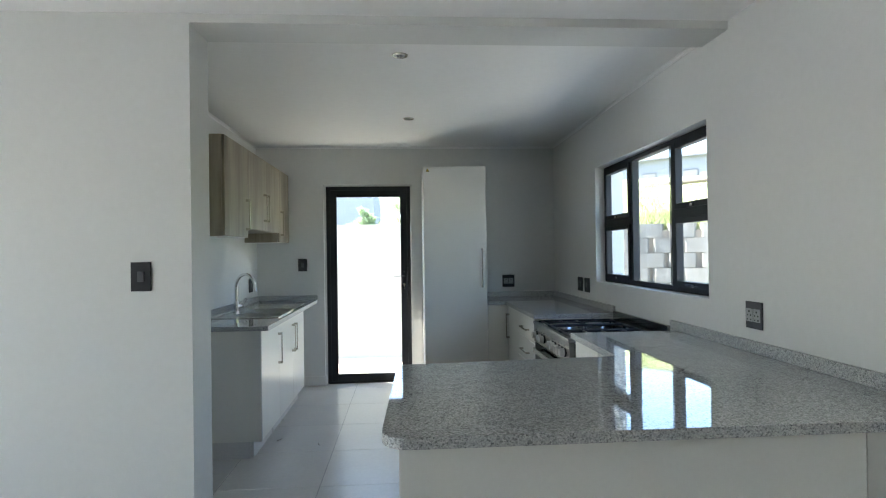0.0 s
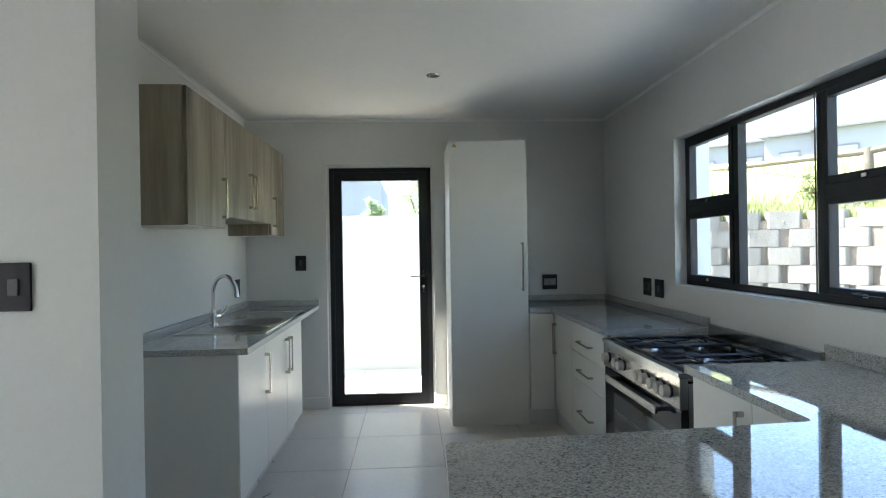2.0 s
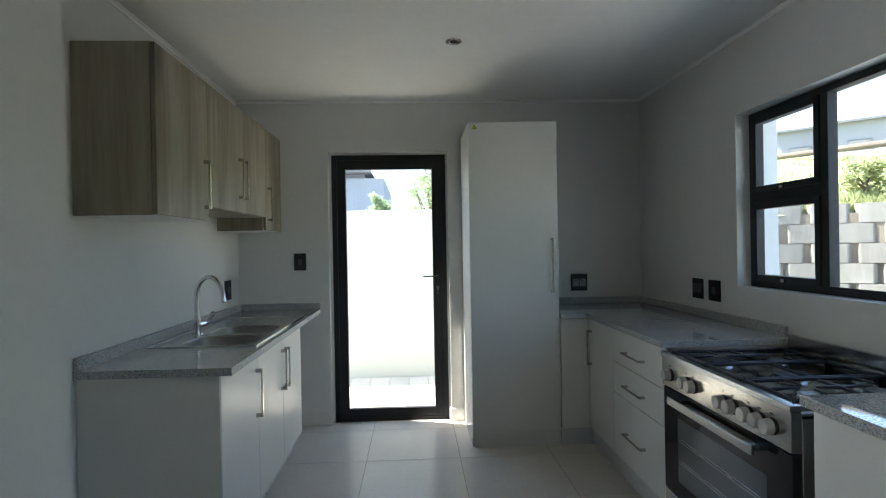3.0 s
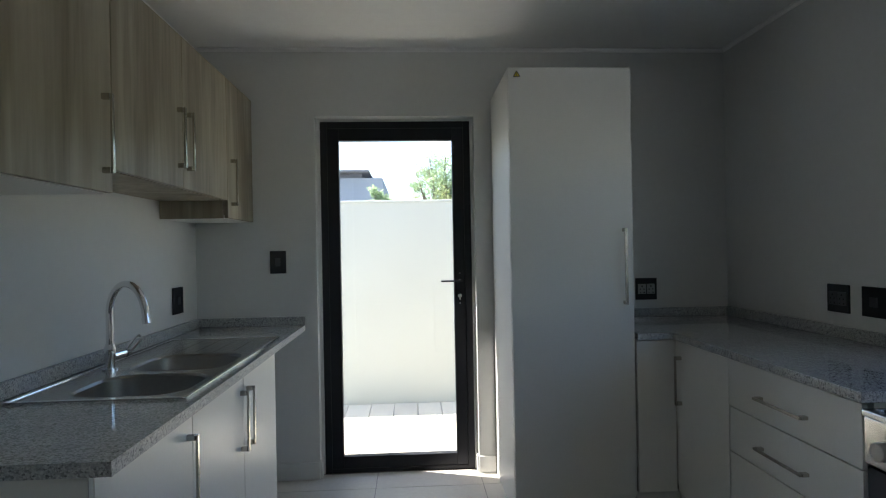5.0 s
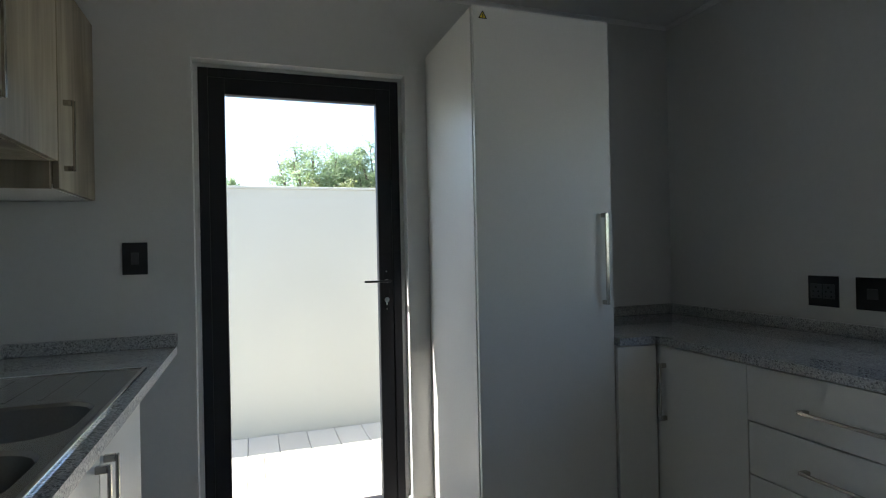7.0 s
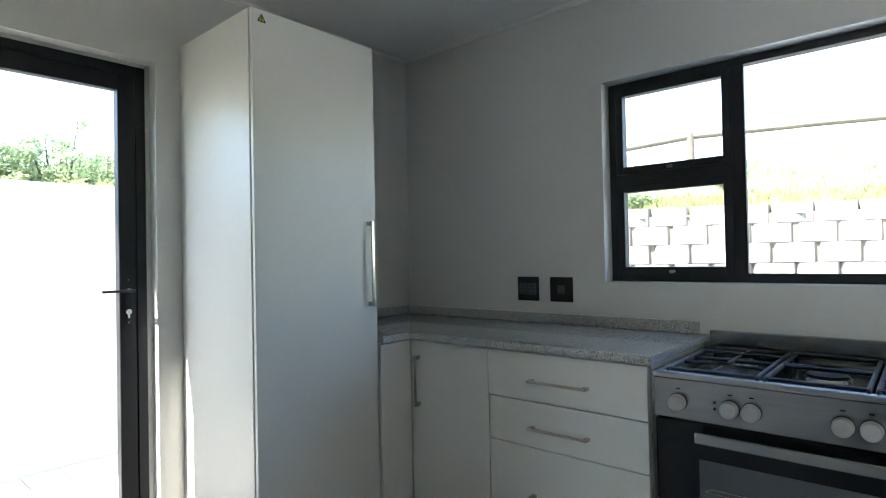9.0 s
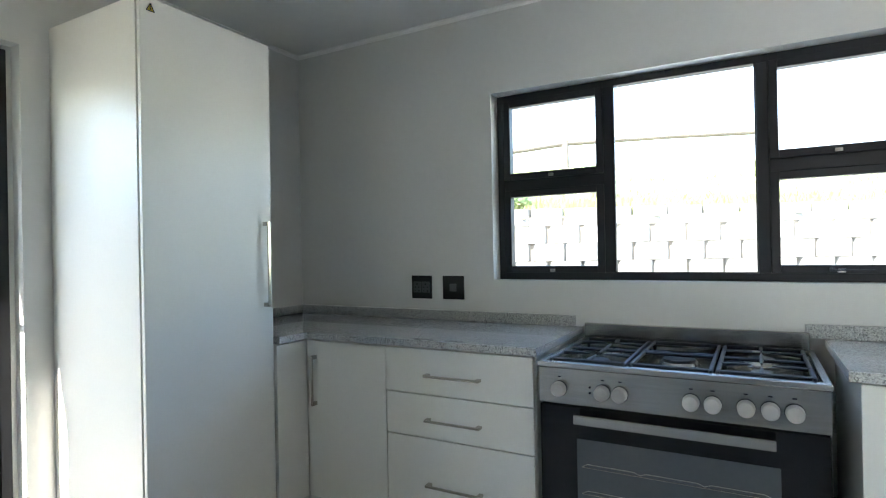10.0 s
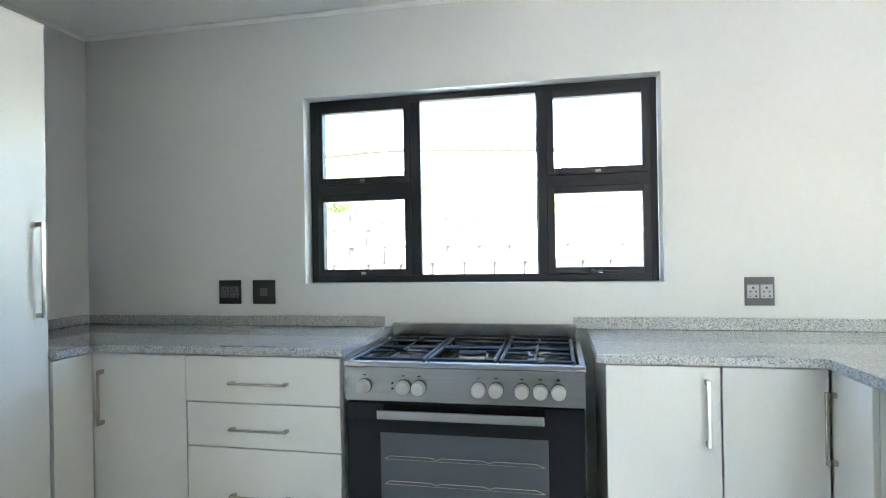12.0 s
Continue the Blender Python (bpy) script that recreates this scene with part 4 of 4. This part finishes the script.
# ---- specks left on the floor ----
for x, y, a in ((-0.77, 4.36, 0.3), (-0.66, 3.85, 1.2), (-0.35, 3.73, 2.0), (-0.8, 3.75, 0.8)):
    crumb = thing("wood_shaving", (x, y, 0.0), "tiny curled dark wood shaving on the floor", "debris")
    way = Vector((math.cos(a), math.sin(a), 0))
    pts = [Vector((x, y, 0.0018)) + way * (0.016 * k - 0.03) + Vector((-way.y, way.x, 0)) * 0.006 * math.sin(k * 1.3) + Vector((0, 0, 0.002 * (k % 2))) for k in range(5)]
    part("curl", tube(bmesh.new(), pts, [0.0012, 0.002, 0.002, 0.0018, 0.001], 6), BARK, crumb, smooth=True)

# ---- outside ----
structure("ground", boxes((-300, 300, -300, 300, -0.5, -0.07)), EARTH, "pale sandy earth and far ground", "ground")
paving = structure("pavement", boxes((-6, 2.2, YB + THICK, 7.2, -0.069, -0.028)), SAND, "pale concrete pavers in the back yard", "paving")
yard = structure("wall_yard", boxes((-8, 2.2, 7.2, 7.36, -0.2, 1.745)), PLASTER, "plain white plastered yard wall", "wall")
structure("trim_yard", boxes((-8, 2.2, 7.19, 7.37, 1.7452, 1.765), bevel=0.004), PLASTER, "low plastered coping on the yard wall", "coping")

# retaining wall of concrete blocks, with a bend
P1, CORNER = Vector((5.8, 4.2, 0)), Vector((4.79, 6.54, 0))
ALONG = (CORNER - P1).normalized()
BACK = Vector((ALONG.y, -ALONG.x, 0))
ALONG2 = Vector((-0.93, 0.36, 0)).normalized()
BACK2 = Vector((ALONG2.y, -ALONG2.x, 0))
LEN1 = (CORNER - P1).length


BEND = 0.9
TURN0, TURN1 = math.atan2(ALONG.y, ALONG.x), math.atan2(ALONG2.y, ALONG2.x)
curve_points = [P1 + ALONG * (LEN1 - BEND)]
for k in range(180):
    q = TURN0 + (TURN1 - TURN0) * min(1.0, (k + 0.5) / 90)
    curve_points.append(curve_points[-1] + Vector((math.cos(q), math.sin(q), 0)) * BEND / 45)


def wall_point(u):
    """Plan point, way along and way back at u metres along the wall, which bends gently round the corner."""
    run = (u - LEN1 + BEND) / (BEND / 45)
    if run <= 0:
        return P1 + ALONG * u, ALONG, BACK
    q = TURN0 + (TURN1 - TURN0) * min(1.0, run / 90)
    w = Vector((math.cos(q), math.sin(q), 0))
    return curve_points[min(180, int(run))], w, Vector((w.y, -w.x, 0))


def depth_behind(q):
    return max((q - P1).dot(BACK), (q - CORNER).dot(BACK2))


retain = thing("retaining_wall", P1, "stepped retaining wall of pale hollow concrete blocks", "retaining wall")
BW, BH, BD = 0.39, 0.205, 0.28
arc = [(-BW / 2 + 0.001, 0.07), (-BW / 2 + 0.042, 0.004), (-BW / 2 + 0.056, 0.0), (BW / 2 - 0.048, 0.0), (BW / 2 - 0.036, 0.004), (BW / 2 - 0.006, 0.06), (BW / 2 - 0.03, BD), (-BW / 2 + 0.03, BD)]
bm = bmesh.new()
prism(bm, arc, 0.004, BH - 0.004)
bmesh.ops.recalc_face_normals(bm, faces=bm.faces[:])
block_mesh = bpy.data.meshes.new("block")
bm.to_mesh(block_mesh)
bm.free()
block_mesh.materials.append(BLOCK)
bm = bmesh.new()
stops = [wall_point(-6.0)] + [wall_point(LEN1 - BEND + 0.2 * k) for k in range(14)]
prism(bm, [((p + b * 0.16).x, (p + b * 0.16).y) for p, w, b in stops[::-1]] + [((p + b * 0.5).x, (p + b * 0.5).y) for p, w, b in stops], -0.07, 1.64)
part("backfill", bm, SOIL, retain, "dark earth between the blocks")
for row in range(9):
    for k in range(-22, 5):
        u = LEN1 + BW * (k + 0.5 * (row % 2))
        if u > LEN1 + 1.6:
            continue
        p, w, b = wall_point(u)
        turn = math.atan2(-w.y, -w.x) + random.uniform(-0.03, 0.03)
        shift = b * (0.018 * row + random.uniform(-0.008, 0.008)) + w * random.uniform(-0.008, 0.008)
        piece("block", block_mesh, p + shift + Vector((0, 0, -0.105 + row * BH)), retain, turn)

# grassy bank above it
prof = [(0.1, 1.62), (0.25, 1.66), (0.6, 1.86), (1.0, 2.07), (2.0, 2.42), (4.0, 2.8), (7.0, 3.15), (14.0, 4.0), (60.0, 5.6)]


def bank_z(d):
    for (d0, z0), (d1, z1) in zip(prof, prof[1:]):
        if d <= d1:
            return z0 + (z1 - z0) * (d - d0) / (d1 - d0)
    return prof[-1][1]


bm = bmesh.new()
xs = [3.2 + 0.2 * k for k in range(32)] + [9.6 + 1.5 * k for k in range(1, 36)]
ys = [-30 + 2.0 * k for k in range(15)] + [0.2 * k for k in range(70)] + [14 + 2.0 * k for k in range(30)]
grid = {}
for i, x in enumerate(xs):
    for j, y in enumerate(ys):
        q = Vector((x, y, 0))
        d = depth_behind(q)
        if d > 0.1:
            grid[i, j] = bm.verts.new((x, y, bank_z(d) + 0.05 * min(1, d) * noise.noise(q * 0.9)))
for i, j in grid:
    if (i + 1, j) in grid and (i, j + 1) in grid and (i + 1, j + 1) in grid:
        bm.faces.new((grid[i, j], grid[i + 1, j], grid[i + 1, j + 1], grid[i, j + 1]))
bmesh.ops.delete(bm, geom=[v for v in bm.verts if not v.link_faces], context="VERTS")
bank = structure("ground_bank", bm, GRASS, "sunny grassy bank above the retaining wall", "grass bank", True)


def blades(name, n, place, label, height=(0.08, 0.25)):
    """Many thin bent grass blades as one object."""
    vs, fs = [], []
    for _ in range(n):
        p = place()
        h = random.uniform(*height)
        a = random.uniform(0, math.tau)
        w = Vector((math.cos(a), math.sin(a), 0)) * random.uniform(0.006, 0.014)
        lean = Vector((random.uniform(-1, 1), random.uniform(-1, 1), 0)) * h * 0.5
        i = len(vs)
        vs += [p - w, p + w, p + lean * 0.35 + Vector((0, 0, h * 0.6)) + w * 0.6, p + lean * 0.35 + Vector((0, 0, h * 0.6)) - w * 0.6, p + lean + Vector((0, 0, h))]
        fs += [(i, i + 1, i + 2, i + 3), (i + 3, i + 2, i + 4)]
    me = bpy.data.meshes.new(name)
    me.from_pydata([tuple(v) for v in vs], [], fs)
    me.materials.append(BLADE)
    return tagged(new(name, me), label, "grass", kind="stuff")


def on_bank():
    p, w, b = wall_point(random.uniform(-4.5, LEN1 + 1.3))
    q = p + b * (0.4 + 2.4 * random.random() ** 1.8)
    return Vector((q.x, q.y, bank_z(depth_behind(q)) - 0.03))


blades("grass", 26000, on_bank, "short yellow-green grass on the bank", (0.03, 0.11))


def on_edge():
    p, w, b = wall_point(random.uniform(-4.5, LEN1 + 1.3))
    q = p + b * random.uniform(0.2, 0.55)
    return Vector((q.x, q.y, bank_z(max(0.1, depth_behind(q))) - 0.03))


blades("grass", 9000, on_edge, "long tangled grass along the top of the retaining wall", (0.08, 0.2))

# pole fence on the bank
fence = thing("pole_fence", P1 + BACK * 1.5, "low rustic timber pole fence on the bank", "fence")
FO = 1.0
STOPS = ((-2.6, 2.71), (0.0, 2.65), (2.0, 2.46), (6.2, 2.56))
for k, (stop, z0) in enumerate(STOPS):
    q = P1 + ALONG * (0.68 + stop) + BACK * FO
    bm = bmesh.new()
    cyl(bm, (q.x, q.y, 1.9), (q.x, q.y, z0 + 0.04), 0.055, 0.05, 12)
    part("post", bm, TIMBER, fence, smooth=True)
    if k + 1 < len(STOPS):
        q2 = P1 + ALONG * (0.68 + STOPS[k + 1][0]) + BACK * FO
        mid = (q + q2) / 2
        z1 = STOPS[k + 1][1]
        bm = bmesh.new()
        tube(bm, [(q.x, q.y, z0), (mid.x, mid.y, (z0 + z1) / 2 + random.uniform(-0.03, 0.01)), (q2.x, q2.y, z1)], [0.042, 0.037, 0.04], 10)
        part("rail", bm, TIMBER, fence, smooth=True)



def far_house(base, width, depth, eave, ridge, label):
    """Low pale house with a shallow grey-blue roof and small windows, turned to the south-west."""
    t = thing("house", base, label, "house")
    turn = Matrix.Translation(base) @ Matrix.Rotation(radians(45), 4, "Z")
    eave, ridge = eave - base[2], ridge - base[2]

    def turned(bm):
        bmesh.ops.transform(bm, matrix=turn, verts=bm.verts[:])
        return bm

    part("wall", turned(boxes((0, depth, 0, width, -1.5, eave))), FARWHITE, t)
    bm = bmesh.new()
    ends = []
    for y in (-0.3, width + 0.3):
        ends.append([bm.verts.new((dx, y, z)) for dx, z in ((-0.4, eave - 0.1), (-0.4, eave + 0.02), (depth / 2, ridge), (depth + 0.4, eave + 0.02), (depth + 0.4, eave - 0.1), (depth / 2, ridge - 0.12))])
    for i in range(6):
        j = (i + 1) % 6
        bm.faces.new((ends[0][i], ends[0][j], ends[1][j], ends[1][i]))
    for ring in ends:
        bm.faces.new((ring[0], ring[1], ring[2], ring[5]))
        bm.faces.new((ring[2], ring[3], ring[4], ring[5]))
    part("roof", turned(bm), FARWALL, t, "shallow grey-blue roof")
    for y in (0.0, width - 0.15):
        bm = bmesh.new()
        tri = [[bm.verts.new((dx, y + dy, z)) for dx, z in ((0.1, eave), (depth / 2, ridge - 0.15), (depth - 0.1, eave))] for dy in (0, 0.15)]
        bm.faces.new(tri[0])
        bm.faces.new(tri[1][::-1])
        for i in range(3):
            j = (i + 1) % 3
            bm.faces.new((tri[0][j], tri[0][i], tri[1][i], tri[1][j]))
        part("gable", turned(bm), FARWHITE, t)
    y = 0.7
    while y < width - 1.2:
        w = part("window", turned(boxes((-0.06, -0.002, y, y + 1.1, eave - 1.75, eave - 1.05))), FARWALL, t, "grey-framed window")
        part("pane", turned(boxes((-0.075, -0.061, y + 0.07, y + 1.03, eave - 1.68, eave - 1.12))), ROOF, w)
        y += 3.1
    return t


far_house((24.8, 37.1, 5.0), 16, 7, 8.4, 8.75, "lilac-white house with a low grey roof up the slope")
far_house((24.0, 32.4, 4.8), 2.6, 4, 7.95, 8.2, "narrow lilac-white house with a low grey roof up the slope")
far_house((31.6, 22.6, 4.6), 12, 7, 7.8, 8.1, "low lilac-white house with a low grey roof up the slope")

# house and greenery behind the yard wall
t = thing("house", (-6, 38, 0), "grey-blue flat-roofed house beyond the yard wall", "house")
part("wall", boxes((-14, -1.65, 35, 45, 0, 5.55)), NEARWALL, t)
part("roof", boxes((-14.5, -2.4, 34.4, 45.5, 5.85, 5.95)), ROOF, t)
part("wall", boxes((-13.8, -2.9, 35.5, 44.5, 5.552, 5.85)), FARWHITE, t)


def leafy(name, base, height, spread, n, label, category, mat=None, limbs=11, tight=1.0, low=0.5):
    """Tapered trunk and limbs, and a crown of many small leaves in clumps along the limbs."""
    t = thing(name, base, label, category)
    b = Vector(base)
    tips = []
    bm = bmesh.new()
    h0 = height * 0.35
    th = height / 3
    tube(bm, [b, b + Vector((0.05, 0.02, h0 * 0.5)), b + Vector((0.0, 0.08 * th, h0))], [0.09 * th, 0.07 * th, 0.055 * th], 8)
    for k in range(limbs):
        a = k * 2.4 + random.uniform(-0.3, 0.3)
        reach = random.uniform(0.3, 1.0)
        rad = spread * reach
        tip = b + Vector((math.cos(a) * rad, math.sin(a) * rad * 0.8, height * (1.0 - (1 - low) * (0.55 * reach + 0.45 * random.random()))))
        s = b + Vector((0, 0.05, h0 * random.uniform(0.6, 1)))
        m = (s + tip) / 2 + Vector((0, 0, 0.12 * height * random.random()))
        tube(bm, [s, m, tip], [0.034 * th, 0.018 * th, 0.005 * th], 6)
        for f in (0.25, 0.5, 0.72, 0.9, 1.0):
            side = Vector((random.uniform(-1, 1), random.uniform(-1, 1), random.uniform(-0.5, 0.7))) * 0.16 * tight * min(1.0, spread)
            c = m + (tip - m) * f + side
            tips.append((c, 0.13 - 0.07 * f))
            tube(bm, [m + (tip - m) * max(0, f - 0.12), c], [0.008 * th, 0.003 * th], 5)
    part("trunk", bm, BARK, t, smooth=True)
    vs, fs = [], []
    for _ in range(n):
        c, wide = random.choice(tips)
        wide *= tight * min(1.0, spread * 1.3)
        p = c + Vector((random.gauss(0, wide), random.gauss(0, wide), random.gauss(0, wide * 0.9)))
        d = Vector((random.uniform(-1, 1), random.uniform(-1, 1), random.uniform(-0.7, 0.7))).normalized()
        s = d.orthogonal().normalized() * random.uniform(0.009, 0.017)
        l = d * random.uniform(0.04, 0.075)
        i = len(vs)
        vs += [p, p + l * 0.5 + s, p + l, p + l * 0.5 - s]
        fs.append((i, i + 1, i + 2, i + 3))
    me = bpy.data.meshes.new("crown")
    me.from_pydata([tuple(v - b) for v in vs], [], fs)
    me.materials.append(mat or LEAF)
    ob = new("crown", me)
    ob.parent = t
    return t


random.seed(23)
for x, y, h, sp, n, limbs, label in ((0.52, 12.0, 3.3, 0.62, 5600, 14, "young leafy green tree behind the yard wall"), (1.1, 12.3, 3.4, 0.5, 4800, 11, "slim young green tree behind the yard wall"),
                                     (1.72, 12.2, 3.8, 0.46, 5200, 11, "taller young leafy green tree behind the yard wall"), (2.45, 12.6, 3.45, 0.6, 5200, 11, "young leafy green tree behind the yard wall")):
    leafy("tree", (x, y, -0.07), h, sp, n, label, "tree", limbs=limbs, low=0.66, tight=1.5)
for x, y, h, sp, n in ((0.75, 11.5, 2.6, 0.55, 2600), (1.55, 11.6, 2.6, 0.55, 2600), (2.3, 11.7, 2.6, 0.55, 2600)):
    leafy("shrub", (x, y, -0.07), h, sp, n, "yellow-green bushy shrub behind the yard wall", "shrub", DRY_LEAF, limbs=14, low=0.75, tight=1.2)
leafy("shrub", (-0.58, 11.0, -0.07), 2.5, 0.42, 5000, "bushy green shrub behind the yard wall", "shrub", low=0.7)
leafy("shrub", (0.0, 11.4, -0.07), 2.45, 0.36, 1500, "sparse twiggy shrub behind the yard wall", "shrub", DRY_LEAF, low=0.7)
for along, back, h, sp, n in ((2.92, 0.45, 0.74, 0.26, 1000), (1.9, 0.45, 0.2, 0.26, 700), (1.3, 0.45, 0.22, 0.26, 700), (2.5, 0.42, 0.18, 0.32, 800), (3.4, 0.5, 0.22, 0.3, 800), (0.35, 0.6, 0.5, 0.3, 700)):
    q = P1 + ALONG * along + BACK * back
    leafy("shrub", (q.x, q.y, bank_z(back) - 0.05), h, sp, n, "wild green shrub on the grassy bank", "shrub", DRY_LEAF if along in (1.9, 2.5, 2.92) else LEAF, tight=1.35 if h > 0.6 else 1.0, low=0.2 if h > 0.6 else 0.5)

# ---- floor tiles and pavers ----
PITCH = 0.603
bm = bmesh.new()
box(bm, -0.3, 0.3, -0.3, 0.3, -0.0035, 0.0, 0.0012, 1)
tile_mesh = bpy.data.meshes.new("tile")
bm.to_mesh(tile_mesh)
bm.free()
tile_mesh.materials.append(TILE)
cut = {}
for i in range(-7, 4):
    for j in range(-17, 3):
        x0, x1 = -0.231 + PITCH * i, -0.231 + PITCH * (i + 1)
        y0, y1 = 4.795 + PITCH * j, 4.795 + PITCH * (j + 1)
        cx0, cx1 = max(x0, SX0 if y0 < STUB_Y0 else XL), min(x1, XR)
        cy0, cy1 = max(y0, SY0), min(y1, YB + 0.06)
        if cx1 - cx0 < 0.02 or cy1 - cy0 < 0.02:
            continue
        if cx1 - cx0 > PITCH - 0.001 and cy1 - cy0 > PITCH - 0.001:
            piece("tile", tile_mesh, ((x0 + x1) / 2, (y0 + y1) / 2, 0), floor)
        else:
            key = (round(cx1 - cx0, 3), round(cy1 - cy0, 3))
            if key not in cut:
                bm = bmesh.new()
                box(bm, -key[0] / 2 + 0.0015, key[0] / 2 - 0.0015, -key[1] / 2 + 0.0015, key[1] / 2 - 0.0015, -0.0035, 0.0, 0.0012, 1)
                cut[key] = bpy.data.meshes.new("tile")
                bm.to_mesh(cut[key])
                bm.free()
                cut[key].materials.append(TILE)
            piece("tile", cut[key], ((cx0 + cx1) / 2, (cy0 + cy1) / 2, 0), floor)

bm = bmesh.new()
box(bm, -0.098, 0.098, -0.198, 0.198, -0.03, 0.0, 0.004, 1)
paver_mesh = bpy.data.meshes.new("paver")
bm.to_mesh(paver_mesh)
bm.free()
paver_mesh.materials.append(PAVER)
for i in range(-9, 9):
    for j in range(4):
        piece("paver", paver_mesh, (0.12 + 0.2 * i + 0.1 * (j % 2), 6.99 - 0.4 * j, -0.02 + random.uniform(-0.002, 0.002)), paving)
